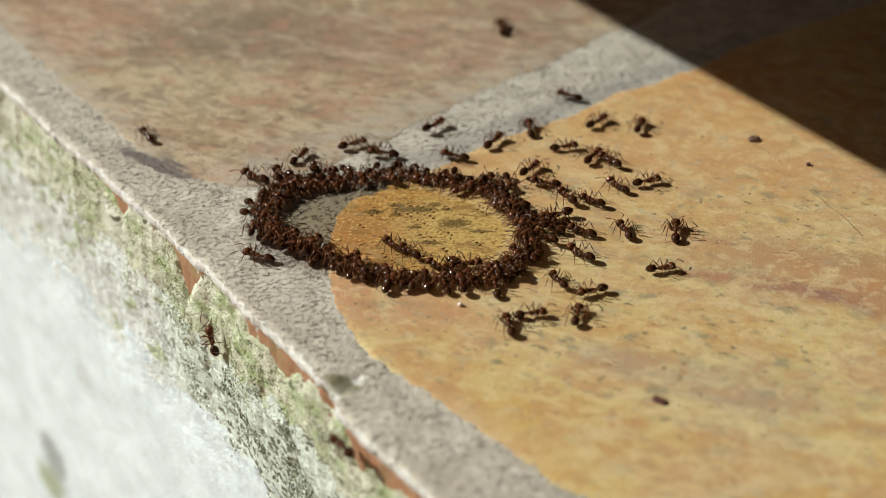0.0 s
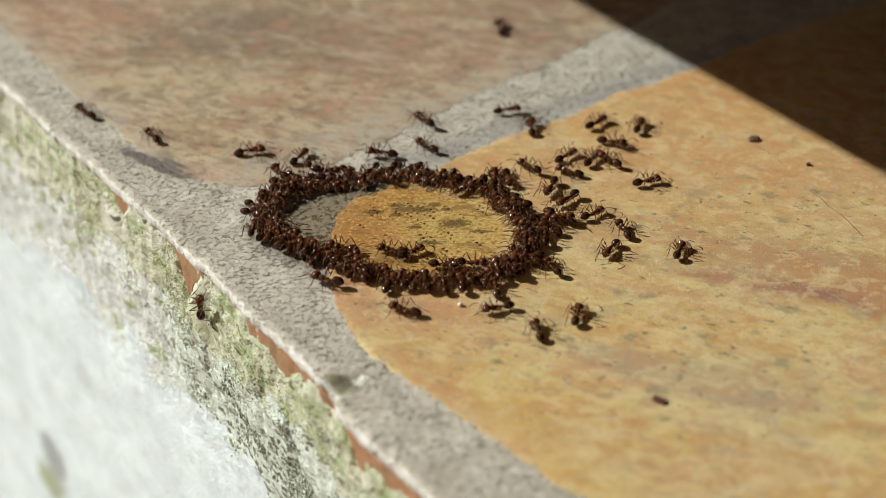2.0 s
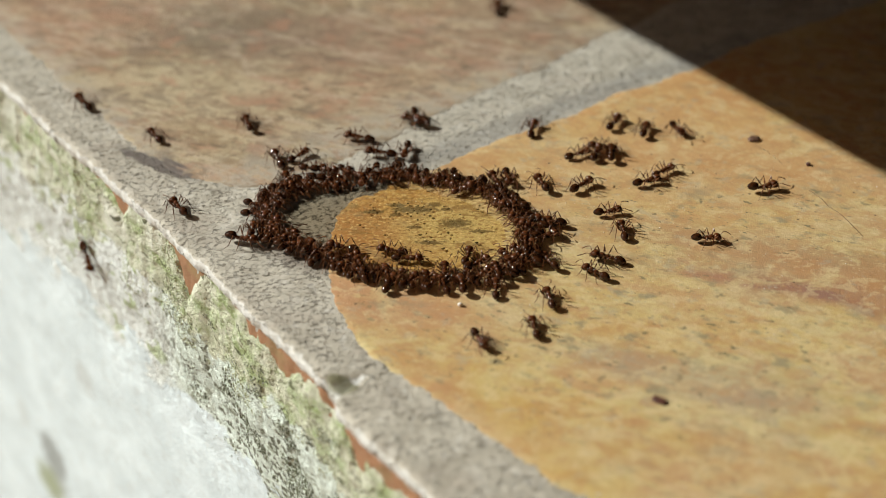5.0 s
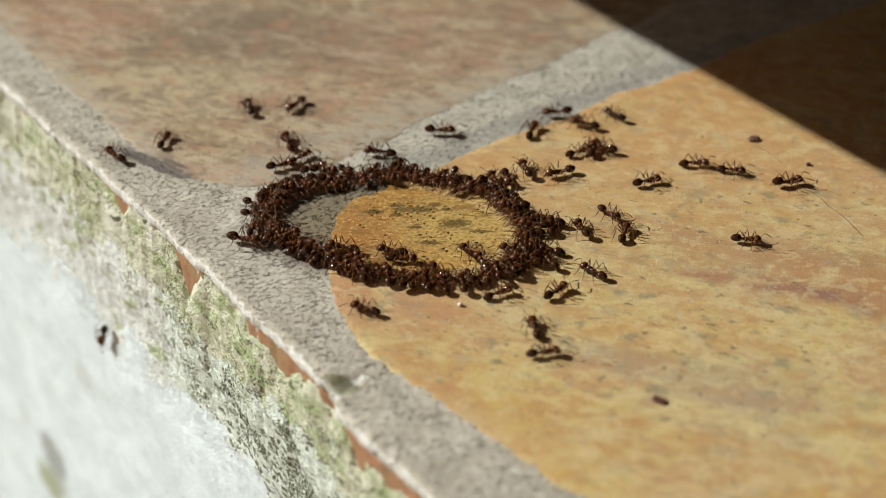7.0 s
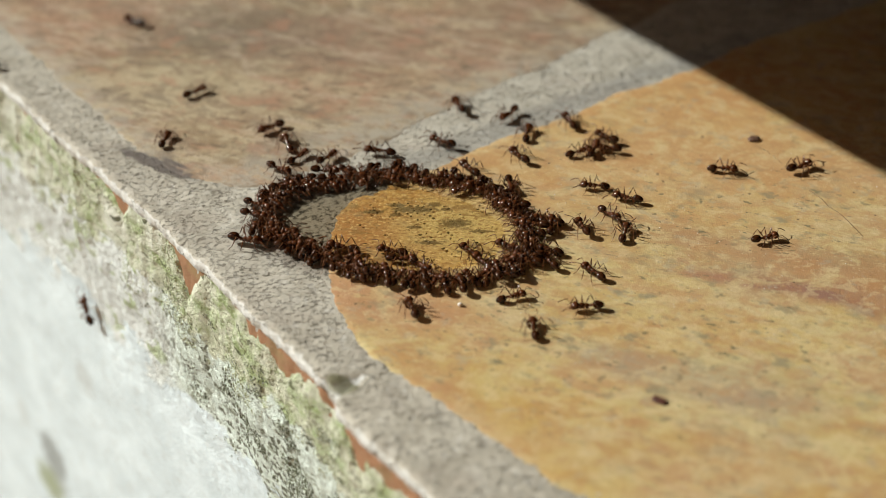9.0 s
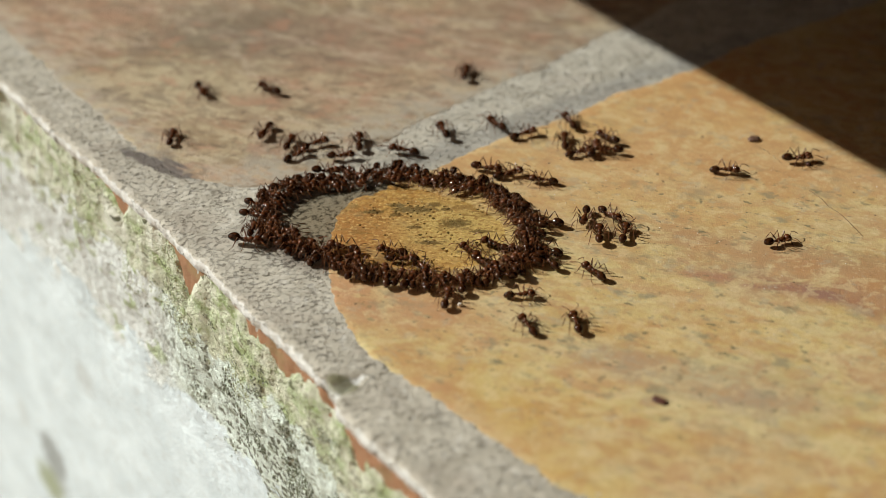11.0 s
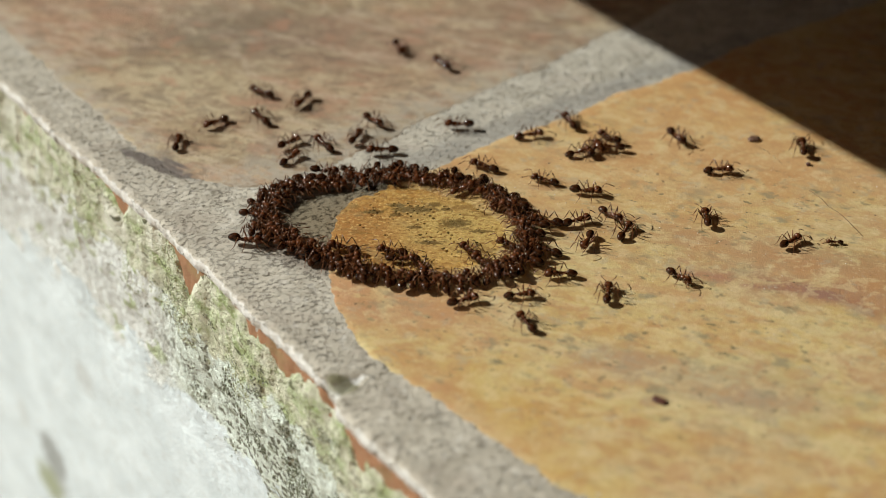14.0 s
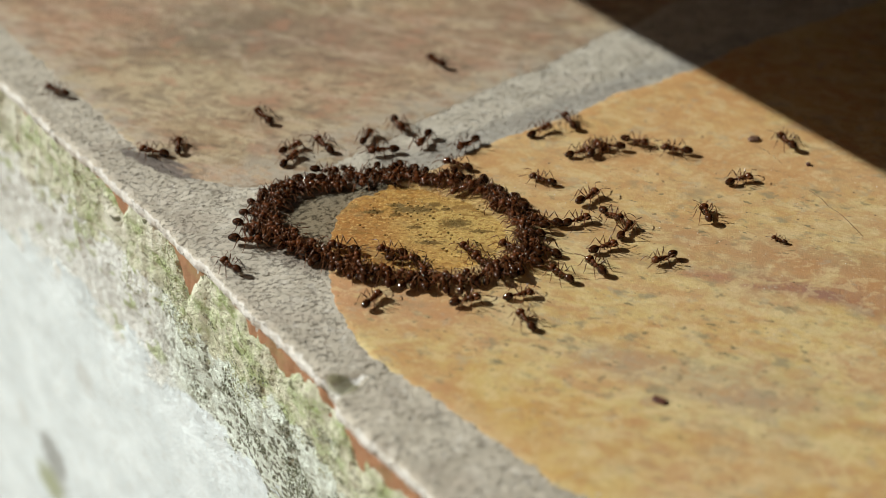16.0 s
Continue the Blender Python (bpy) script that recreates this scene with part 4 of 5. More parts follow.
def motions():
    go(OUTSIDE, route([(0, 27.5, 15.4, 18), (7.5, 27.5, 15.4, 18), (7.8, 29.1, 12.1, -64), (8, 30.4, 9.6, -61), (8.2, 29.8, 9.2, -180), (8.5, 25.3, 10.5, 168), (9, 24, 11.2, 158), (9.2, 23.5, 12, 143), (9.62, 22.3, 10.5, -135), (10.88, 18.6, 6.8, -135), (11.3, 17.7, 5.7, 15), (16, 17.5, 5.8, 23)]))
    go(ROAMING, route([(0, 18, 39, 156), (0.5, 2.4, 40.3, 175), (0.6, 1.4, 39.3, -142), (0.9, -1.9, 36.7, -142), (1, -2.9, 36.1, 111), (1.1, -0.9, 35.5, -14), (1.5, 6.1, 33.8, -14), (2, 9.5, 34.7, 9), (3, 9.7, 35.2, 17), (3.5, 23.5, 37.8, 11), (4, 27.8, 37.7, -30), (4.2, 31.2, 35.7, -30), (4.62, 32.3, 32.2, -70), (6.3, 37.2, 18.7, -70), (6.5, 37.7, 18.5, -14), (7, 39.2, 18.2, -14), (7.4, 35.5, 15.2, -139), (7.5, 33.9, 15.2, 145), (8, 32, 16, 160), (8.2, 30.3, 15, -169), (8.5, 23.7, 13.8, -169), (9, 19.9, 14.2, 178), (9.2, 17.6, 15.5, 153), (11.3, 13.1, 15.7, 171), (12, 13.5, 15.4, 171), (15, 13.2, 15.9, 153), (16, 13.1, 15.9, 153)]))
    go(ROAMING, route([(0, -23.5, -2.3, 157), (0.2, -26.1, -1.4, 153), (0.4, -29.5, -0.9, 163), (0.5, -28.9, -0.3, 113), (0.6, -28.2, 0.6, 104), (0.8, -28.7, 3, 103), (1, -30.5, 4.7, 127), (1.2, -31.1, 9.8, 88), (1.4, -30.4, 12.6, 89), (1.6, -31.6, 15.6, 100), (1.8, -30.1, 19.9, 71), (1.9, -28.4, 23, 8), (2, -26.2, 23.3, 8), (2.5, -21.6, 23.9, 7), (3, -19.9, 25.6, -5), (3.4, -16.4, 25.3, -5), (3.5, -14.6, 25, 0), (4, -10.3, 25.1, 2), (4.3, -9.9, 25.8, 166), (5.9, -17.5, 27.7, 166), (6.3, -19.4, 27.9, -139), (6.9, -21.6, 26.3, 104), (7.5, -21.6, 25.6, 104), (9.2, -21.6, 25.6, 104), (9.62, -20.4, 25.4, -2), (10.88, -17.6, 25.3, -2), (11.3, -17, 25.5, 126), (16, -16.7, 25.2, 123)]))
    go(ROAMING, route([(0, 2, -53.9, 116), (15.2, 2, -53.9, 116), (15.4, -5.3, -36.1, 115), (15.5, -9.7, -26.1, 115), (15.6, -13.9, -17.3, 120), (15.7, -16.5, -15.9, 158), (15.78, -18.1, -15.2, 144), (15.83, -17.7, -14.7, 97), (15.9, -13.5, -14.7, 35), (16, -8.5, -11.7, 55)]))
    go(OUTSIDE, route([(0, 27.7, 30.3, 72), (4.2, 27.6, 30, 72), (6.3, 29.8, 27.5, 112), (6.5, 29.2, 28.8, 139), (7, 24.1, 33.3, 135), (7.5, 24.4, 33.2, 130), (7.8, 23.4, 29.9, -110), (8, 22.2, 28.5, 140), (8.5, 21.6, 27.6, 140), (9, 22.5, 27.1, 140), (12, 22.7, 27, 137), (14, 22.9, 27, 137), (15, 23.6, 27.3, 100), (15.5, 25.3, 26.8, -22), (16, 26.8, 25.7, -22)]))
    go(ROAMING, route([(0, 22, 31.4, 49), (2, 21.9, 31.1, 49), (3, 22.4, 31.1, 49), (3.5, 24.6, 32, 25), (4.2, 24.5, 32.1, 25), (6.3, 24, 29.3, 149), (6.5, 23.1, 29.6, 162), (7, 19.7, 30.7, 162), (7.5, 18.8, 31.1, 123), (8, 17.5, 31.1, 123), (8.5, 17.2, 31.6, 123), (9, 17.8, 31.6, 114), (16, 17.8, 31.6, 114)]))
    go(OUTSIDE, route([(0, 12.1, 29.8, 92), (1, 12.2, 30, 92), (3.5, 12.6, 30.2, 78), (6.5, 12.6, 29.2, 74), (7.5, 12.3, 29.2, 69), (8.5, 11.8, 28.1, 69), (9, 11.8, 28.4, 78), (11.5, 11.5, 28, 19), (12, 12.3, 28.1, 19), (15, 12.3, 27.5, 6), (15.5, 12.4, 27.6, 6), (16, 13.8, 29, 33)]))
    go(OUTSIDE, route([(0, 17, 24.4, 11), (0.5, 17.4, 23.4, 11), (1, 18.1, 23.3, 43), (1.5, 17.3, 23.1, 43), (2, 17.1, 22.1, 43), (3, 18.2, 21.6, 43), (3.5, 18.5, 22.4, 27), (4, 18.6, 22.2, 27), (6.5, 18.9, 23.1, 27), (16, 18.9, 22.9, 22)]))
    go(OUTSIDE, route([(0, 20.6, 22, 54), (1, 20.6, 21.4, 54), (3, 20.5, 21.4, 54), (3.5, 20.9, 22.4, 68), (4, 21.2, 22.4, 68), (6.5, 20.8, 24.1, 69), (16, 20.8, 24.1, 69)]))
    go(OUTSIDE, route([(0, 22.5, 20.9, 135), (2, 22.5, 20.9, 135), (2.5, 22.2, 21.7, 135), (3, 22, 23, 135), (3.5, 21.7, 23.9, 176), (6.5, 21.7, 24.2, 154), (9, 22.2, 24, 170), (12, 22.4, 23.6, 172), (15, 22.7, 24.4, -180), (16, 22.7, 24.4, -180)]))
    go(ROAMING, route([(0, 7.2, 26.1, 59), (0.12, 8.8, 26.2, 8), (0.6, 14.8, 27.1, 41), (1, 16.6, 28.4, 41), (1.5, 17, 27.5, 16), (2, 23.7, 25.4, -17), (2.08, 24.1, 24.3, -62), (2.32, 25.6, 21.5, -62), (2.4, 26, 21, 92), (2.8, 23.1, 18.3, 159), (3.2, 16.9, 20.7, 142), (3.5, 12.3, 24.4, 130), (3.6, 10.7, 24.3, 179), (4, 4.5, 24.4, 179), (4.2, 1.9, 25.8, 153), (6.3, -13.7, 36.3, 173), (6.5, -16.5, 36.6, 173), (6.9, -20.4, 36.2, -174), (7, -21.3, 35.9, -121), (7.5, -24.8, 30.1, -137), (8, -25, 29, -137), (9, -24.4, 29.5, -140), (11.5, -25, 28.2, -103), (12, -24.8, 28.3, 89), (12.5, -25.6, 29.2, 89), (13, -25.9, 29.2, 65), (13.5, -24.5, 32.4, 65), (14, -26, 32.7, 126), (15, -25.7, 32.8, 126), (16, -25.6, 33, 126)]))
    go(ROAMING, route([(0, 11.9, 18.6, 53), (0.3, 12.1, 18.6, 53), (0.8, 12.1, 18.3, -138), (1.5, 11.7, 18.2, -153), (2.4, 11.3, 19.6, 88), (3.5, 13, 17.3, 104), (4.2, 13.1, 16.3, 104), (6.3, 13.1, 13.4, 124), (6.5, 12.5, 13.7, 107), (7, 11.1, 18.6, 107), (7.5, 7.9, 21, 140), (8, 5, 22.8, 147), (8.5, 3.6, 24.3, 161), (9, -0.3, 25.7, 150), (9.2, -0.9, 26.2, 150), (11.5, 0.1, 29.2, 102), (12, -0.2, 30, 102), (12.5, -0.6, 37.8, 93), (13, -3.2, 36.9, 179), (13.5, -17, 37.1, 179), (14, -20.3, 37.1, -116), (14.5, -22.4, 32.7, -118), (14.9, -25.7, 26.7, -130), (15, -28.2, 23.8, -130), (15.15, -29.5, 19.3, -133), (15.5, -38.7, 9.3, -133), (15.56, -37, 8.8, -22), (15.8, -31.1, 6.4, -19), (16, -24.8, 4.3, -19)]))
    go(ROAMING, route([(0, 23, 14.4, 128), (0.4, 17.4, 17.2, 151), (1, 15.7, 18.4, 151), (2, 16.7, 17.9, 151), (2.5, 17.1, 17.1, 115), (3, 17.9, 16.7, 89), (3.4, 18.6, 16.9, 89), (3.5, 18.9, 16.6, -33), (4, 23.5, 13.6, -33), (4.2, 25, 14.3, 36), (6.3, 34.1, 21, 20), (7, 34.4, 20, -3), (7.5, 36.5, 19.4, -3), (8, 37.1, 19, -3), (9, 38.1, 18.5, -12), (12, 38.4, 18.2, -9), (13, 37.4, 18.2, -9), (14, 37.5, 18.3, 0), (14.5, 38.3, 18, 0), (15, 39.4, 18, 17), (15.5, 40.1, 17, 17), (16, 39.9, 15.9, 17)]))
    go(ROAMING, route([(0, 13.3, 14.9, 160), (1, 13.3, 13.8, 150), (1.9, 14.3, 13.9, -91), (2.5, 14.2, 11.3, 100), (3, 14.6, 11.9, 100), (3.5, 15.1, 11.9, 83), (4.2, 15.1, 11.3, 42), (5.88, 24.5, 19.8, 42), (6.3, 26.5, 21.7, -144), (6.5, 26, 21.2, -144), (7, 15.5, 17.5, -160), (7.1, 15.9, 16.1, -81), (7.4, 16.5, 12.3, -81), (7.5, 16.7, 11.5, 77), (8, 17.4, 10.8, 77), (8.4, 16.5, 11.9, 115), (8.5, 16, 13.8, 129), (8.8, 11.8, 19, 129), (9, 10.2, 22.1, 122), (9.2, 5.1, 25.9, 143), (10.88, -22.7, 40.8, 152), (11.3, -29.4, 44.6, 77), (11.5, -27.6, 51.8, 48), (12, -12.6, 68.4, 48), (12.1, -8.8, 68, -4), (12.4, 2.2, 67.3, -4), (12.5, 5.7, 66.9, -54), (12.7, 14.5, 54.6, -54), (12.76, 13.3, 51.8, -110), (13, 9.2, 40.8, -110), (13.1, 12.7, 40.6, -5), (13.4, 22.2, 39.7, -5), (13.5, 25.3, 39.3, -52), (13.7, 30.6, 32.7, -52), (14.02, 32.9, 25.8, -71), (14.1, 33.4, 24, -110), (14.3, 33.2, 23.4, 164), (15, 32.5, 24, 164), (16, 31.8, 23.5, 164)]))
    go(ROAMING, route([(0, 16.2, 11.7, 118), (1, 15.9, 10.2, -135), (2, 16.2, 10.7, -135), (3.2, 15.6, 11.9, 146), (3.5, 16.6, 11.5, 24), (4, 19.4, 12.5, 23), (4.2, 22.6, 13.9, 23), (4.62, 22.8, 18.2, 85), (6.3, 24.3, 34.8, 85), (6.5, 22.6, 34.9, -172), (7, 16, 33.9, -172), (7.5, 14.6, 33.7, 167), (8, 13.4, 33.1, 132), (8.5, 11.8, 34.7, -151), (9, 9.2, 33.2, -127), (9.2, 7.1, 31.8, -145), (11.3, 7.4, 30.6, 118), (12, 7.4, 30.8, 118), (13, 6.7, 30.2, 165), (13.5, 5.6, 30.3, 177), (14, 2, 30.4, 177), (14.5, 1.3, 30, 177), (15, 0.4, 30.4, -160), (15.5, -1, 30.1, -114), (16, -2.7, 26.2, -114)]))
    go(ROAMING, route([(0, 19.4, 10.7, 151), (0.3, 19.9, 9.9, 123), (0.9, 20.1, 8.2, 41), (1.1, 19.4, 7.2, 41), (2, 19.7, 7.4, 41), (3.5, 21.5, 9.2, 47), (4.2, 21.8, 8.3, 47), (6.3, 21.7, 7.3, -44), (16, 22, 6.9, -37)]))
    go(OUTSIDE, route([(0, 23.2, 3.8, 112), (4.2, 23, 4, 109), (6.3, 23.2, 3, 77), (7.5, 23.3, 3.2, 77), (12, 23.3, 3.1, 79), (15, 23.5, 3.7, 64), (16, 23.5, 3.7, 64)]))
    go(ROAMING, route([(0, 17.5, 3.5, 155), (0.5, 17.9, 3.1, 155), (1, 18.9, 2.9, -169), (1.5, 19.6, 0.8, 136), (2, 21, -1, -117), (2.5, 18.7, -5.6, -117), (3, 18.4, -7, -117), (3.5, 18.7, -6, 144), (4, 18.8, -6, 144), (6.5, 18.4, -5.6, 144), (7.5, 18.4, -5.7, 137), (12, 18.5, -5.6, 132), (12.5, 18.4, -5.7, -172), (13, 15.9, -6.1, -172), (13.5, 14.2, -6.4, -172), (14, 14.2, -6.4, -172), (15, 14.4, -6, 138), (16, 14.4, -6.2, 138)]))
    go(ROAMING, route([(0, 27.3, -5.1, 11), (0.5, 28.5, -4.6, 0), (1, 29.5, -3.9, 69), (1.5, 29.7, -2.7, 69), (2, 29.8, -1, 69), (2.5, 30.5, -0.6, 72), (3, 31.3, 1.3, 93), (3.5, 30.7, 2.2, 102), (4.2, 30.8, 1.9, 102), (4.62, 32.4, 1.7, -1), (6.3, 38.1, 1.6, 12), (6.5, 38, 1.8, 12), (7, 38.8, 1.3, -7), (7.5, 41.1, 1.1, 14), (8.5, 41.1, 1.1, 14), (9, 41.2, 1.7, 18), (11.5, 43.6, 1, 18), (12, 44.7, 1, 4), (12.5, 45.5, 1.8, 4), (13, 44.9, 1.5, 17), (13.5, 45, 1.1, 17), (14, 44.3, 1, 38), (14.3, 44.1, 0.6, 81), (14.6, 43.3, 1.1, 151), (14.8, 41.7, 1.7, 151), (15, 39.8, 2.2, 150), (15.2, 36.5, 3.1, 164), (15.26, 35.8, 2.4, -143), (15.5, 32.7, 0.1, -143), (16, 27.5, -3, -150)]))
    go(ROAMING, route([(0, 17, -1.7, 137), (0.5, 16.7, -3, -140), (0.8, 15.2, -5.5, 147), (1, 15, -5.1, 139), (1.5, 11.8, -4.3, 164), (2, 10.1, -3.6, 164), (16, 10.1, -3.6, 164)]))
    go(ROAMING, route([(0, 16.1, -14.7, 80), (2, 16.1, -14.7, 80), (2.5, 15.9, -14.8, 80), (3, 15.2, -14.9, 108), (3.5, 12.2, -11.9, 120), (4.2, 12.3, -11.3, 123), (6.5, 13.9, -10.6, 47), (7, 14, -9.9, 47), (7.5, 14.9, -11.2, 57), (8.1, 14.9, -11.2, 53), (8.5, 17, -12.7, -180), (9, 17, -13.2, -171), (9.2, 16.9, -13.6, -171), (11.3, 15.7, -16.4, 75), (11.5, 16.1, -14.3, 58), (12, 18, -11.2, 68), (12.5, 20.7, -9.3, 38), (12.8, 20.2, -10.2, 84), (14.1, 20.1, -10.2, 84), (14.5, 21.1, -6.4, 76), (15, 20.2, -3.8, 122), (15.5, 19.3, -4.7, 122), (16, 18.9, -4.4, 122)]))
    go(OUTSIDE, route([(0, 10.8, -14.6, 7), (1, 10.9, -14.6, 7), (1.5, 11, -15.5, 50), (2, 11.1, -17.7, 97), (3.5, 10.9, -17.5, 97), (6.5, 10.7, -17, 97), (7.5, 10.8, -17.4, 97), (9, 10.7, -17.4, 92), (11.5, 9.8, -16.6, 115), (12, 9.8, -16.7, 115), (15, 9.7, -15.8, 114), (16, 9.7, -15.7, 114)]))
    go(ROAMING, route([(0, 17.9, -10.1, -159), (0.8, 13.4, -11.8, 170), (1, 12.5, -11.8, 170), (1.5, 12.6, -11.1, -180), (2, 6.3, -13.6, -162), (2.3, 2.2, -15.1, -135), (2.5, 2.3, -15.7, -99), (3, 3.4, -17.7, -39), (3.5, 5.4, -17.9, -26), (4, 4.5, -17.5, 152), (4.2, 3.2, -17.6, 152), (4.62, 3.9, -19, -68), (5.88, 5.3, -22.5, -68), (6.3, 5.6, -23.4, 152), (6.5, 7.8, -23.2, 8), (6.8, 10.9, -22.8, 8), (7.2, 12.2, -22.1, 33), (7.5, 11, -22.5, -165), (7.8, -0.5, -23.7, -174), (8, -3.2, -20.5, 133), (8.1, -3.2, -19, 95), (8.5, -3.8, -13, 107), (9.2, -3.8, -13.4, 107), (10.3, -1.5, -12.9, 36), (11.3, 0.8, -11, 92), (12, 0.5, -11, 92), (13.5, 0.7, -11.1, 79), (13.8, 2.5, -11.9, 22), (15, 3, -11.9, 22), (16, 3, -11.9, 22)]))
    go(ROAMING, route([(0, 7.7, -16.7, 99), (0.6, 6.9, -13.4, 105), (1, 6, -11.3, 126), (1.5, 4, -11.7, -165), (1.9, -3.1, -13.5, -165), (2, -4.9, -13.8, 156), (2.5, -15.6, -9, 156), (3, -24.7, -4.4, 153), (3.5, -28.5, -0.7, 125), (4, -35.1, 8.8, 125), (4.2, -35.3, 9.4, 125), (6.3, -33.6, 8.8, 116), (6.5, -34.3, 10.6, 132), (7, -45.1, 22.4, 132), (7.5, -49, 37.8, 99), (8, -48.9, 38.5, 99), (8.5, -50.9, 38.2, 156), (8.7, -57.5, 41.2, 143), (9, -68, 49.1, 143), (9.5, -71.8, 50.8, 155), (11.1, -69, 47.7, 35), (11.3, -65.6, 50.2, 69), (11.5, -62.6, 58.2, 69), (11.6, -60.6, 58.6, 17), (12, -53.2, 60.9, 18), (12.5, -42.1, 64.3, 2), (12.9, -32.6, 64.6, 2), (13, -30.5, 64.5, -96), (13.4, -31.8, 50.6, -66), (13.7, -27.4, 40.4, -66), (14, -26.6, 40, 147), (14.5, -27, 41, 173), (15, -37.6, 41.1, -173), (15.4, -43.3, 36.3, -141), (15.5, -44.8, 35.3, 161), (15.8, -52, 37.8, 161), (16, -56.3, 40.4, 150)]))
    go(ROAMING, route([(0, -21.9, 17.3, 120), (2, -22.1, 17.6, 120), (2.5, -23, 18.4, 121), (3, -23.6, 18.1, 121), (3.5, -23.5, 19.6, 120), (3.9, -25.7, 22.3, 106), (4.2, -26.5, 25.2, 106), (6.3, -28.5, 33.8, 103), (6.5, -28.5, 33.3, 70), (7, -27.8, 35.5, 102), (7.5, -28.6, 39.8, 102), (8, -37.6, 50.2, 130), (8.5, -45.5, 61.4, 125), (9, -48.2, 62.5, 146), (9.2, -51.4, 65, 142), (9.84, -60.5, 74, 135), (10, -62.6, 76.3, 90), (10.4, -62.6, 85, 90), (10.5, -62.5, 87, 4), (11.7, -26.4, 89.7, 4), (12, -17.4, 90.2, -38), (12.48, -5.1, 80.5, -38), (12.6, -2.3, 78, -108), (13, -6.4, 65.3, -108), (13.5, -10, 65.3, -74), (14, -6.6, 53.5, -74), (14.5, -2.7, 45.3, -46), (15, 4.5, 37.8, -46), (15.4, 6.9, 33.8, -58), (15.5, 7.3, 32.8, -104), (15.8, 5.9, 27.4, -104), (16, 3.3, 25, -136)]))
    go(OUTSIDE, route([(0, -41.4, 27.8, 123), (1, -41.3, 27.6, 125), (2, -40.6, 27.6, 125), (3.5, -41.1, 28, 142), (4.2, -41, 28, 142), (6.5, -38.6, 26.4, 78), (9, -38.5, 26.6, 81), (11.5, -37.6, 27.3, 88), (12, -37.6, 27.3, 88), (13, -36.8, 26.6, 88), (14, -36.7, 25.8, 88), (15, -36.8, 24.6, 97), (16, -36.5, 24.9, 97)]))
    go(ROAMING, route([(0, -19.9, 15.5, -72), (4.6, -19.9, 15.5, -72), (4.68, -20.6, 16.9, 116), (5, -22.7, 21.4, 109), (6.3, -33, 50.6, 109), (6.5, -34.5, 53.3, 113), (7, -43.2, 74.2, 113), (7.5, -48, 82.7, 119), (10.2, -47.8, 82.3, -71), (11.3, -30.4, 31.2, -71), (11.6, -28.2, 33.6, 23), (12, -21.1, 36.7, 23), (12.2, -21.5, 37.4, 76), (12.36, -23.6, 36.3, -155), (13, -31.3, 32.8, -155), (13.4, -30.5, 32.4, 154), (14, -32.2, 30.9, -139), (14.6, -34.6, 27.1, -125), (14.92, -37.4, 23.2, -125), (15, -38.2, 22.4, 174), (16, -40, 23.1, 163)]))
    go(ROAMING, route([(0, -20.9, 15, -39), (5.5, -21.1, 15.9, 98), (6.3, -21.4, 19.5, 20), (7.5, -21.9, 19.5, 20), (9, -21.9, 18.4, -34), (9.2, -21.8, 18.2, 86), (10.88, -21.3, 24.8, 86), (11.3, -21.1, 26.4, 43), (14, -21.1, 25.6, 43), (15, -21.1, 24.5, 43), (16, -20.8, 24.1, 43)]))
    go(OUTSIDE, route([(0, -19.4, 22.1, 62), (2.2, -19.4, 22, 62), (3.5, -19.8, 22.3, 53), (6.5, -19.2, 22, 48), (7.5, -19.4, 21.7, 46), (9, -19.5, 22, 50), (11.5, -20, 22.4, 41), (15, -20.7, 21.5, 60), (16, -20.7, 21.5, 60)]))
    go(ROAMING, route([(0, -17.2, 18.1, -72), (8, -17.2, 19, 46), (8.5, -16.7, 20.2, 52), (9, -15.6, 21.7, 52), (9.2, -15.6, 21.8, 52), (11.3, -13.2, 22.1, 7), (12, -12.5, 22.6, 7), (12.5, -12.6, 22.4, 68), (13, -11.7, 24.7, 74), (13.5, -11.7, 26.7, 74), (14, -12, 27.3, 74), (14.5, -10.9, 27.5, 74), (15, -10.6, 27.5, 74), (16, -10.5, 27.2, 74)]))
    go(OUTSIDE, route([(0, -8.6, 22.7, 173), (9.2, -9, 23.2, 173), (11.3, -5.5, 23.5, 165), (12, -6.6, 23.4, 165), (12.5, -7.1, 23.8, 165), (13, -8.7, 23.8, 165), (13.5, -8.4, 23.7, -171), (14, -8.7, 23.4, -171), (15, -9.2, 22.7, -163), (15.5, -8.7, 22.5, -163), (16, -8.5, 23.3, -163)]))
    go(ROAMING, route([(0, -12.2, 25.2, 28), (0.5, -6.5, 32, 49), (1, -5.2, 31.3, 14), (1.08, -4.8, 30.3, -59), (1.4, -3.1, 27.1, -91), (1.8, -3.2, 18.6, -91), (2.2, -3.2, 17.3, -91), (3.66, -4.9, 17.5, -180), (8.04, -9.6, 17.5, -180), (9.5, -10.9, 17.3, -88), (10.3, -11.1, 19.9, 94), (11.1, -11.6, 26.7, 94), (11.3, -11.5, 28.3, 10), (12, -11.3, 28, 10), (12.5, -10.8, 28.6, 10), (13, -10.3, 29.1, 10), (13.5, -10.1, 30.6, 10), (14, -9.7, 31.4, -49), (14.5, -8.2, 31.2, -49), (15, -7.2, 29.9, -68), (16, -6.3, 30.4, -68)]))
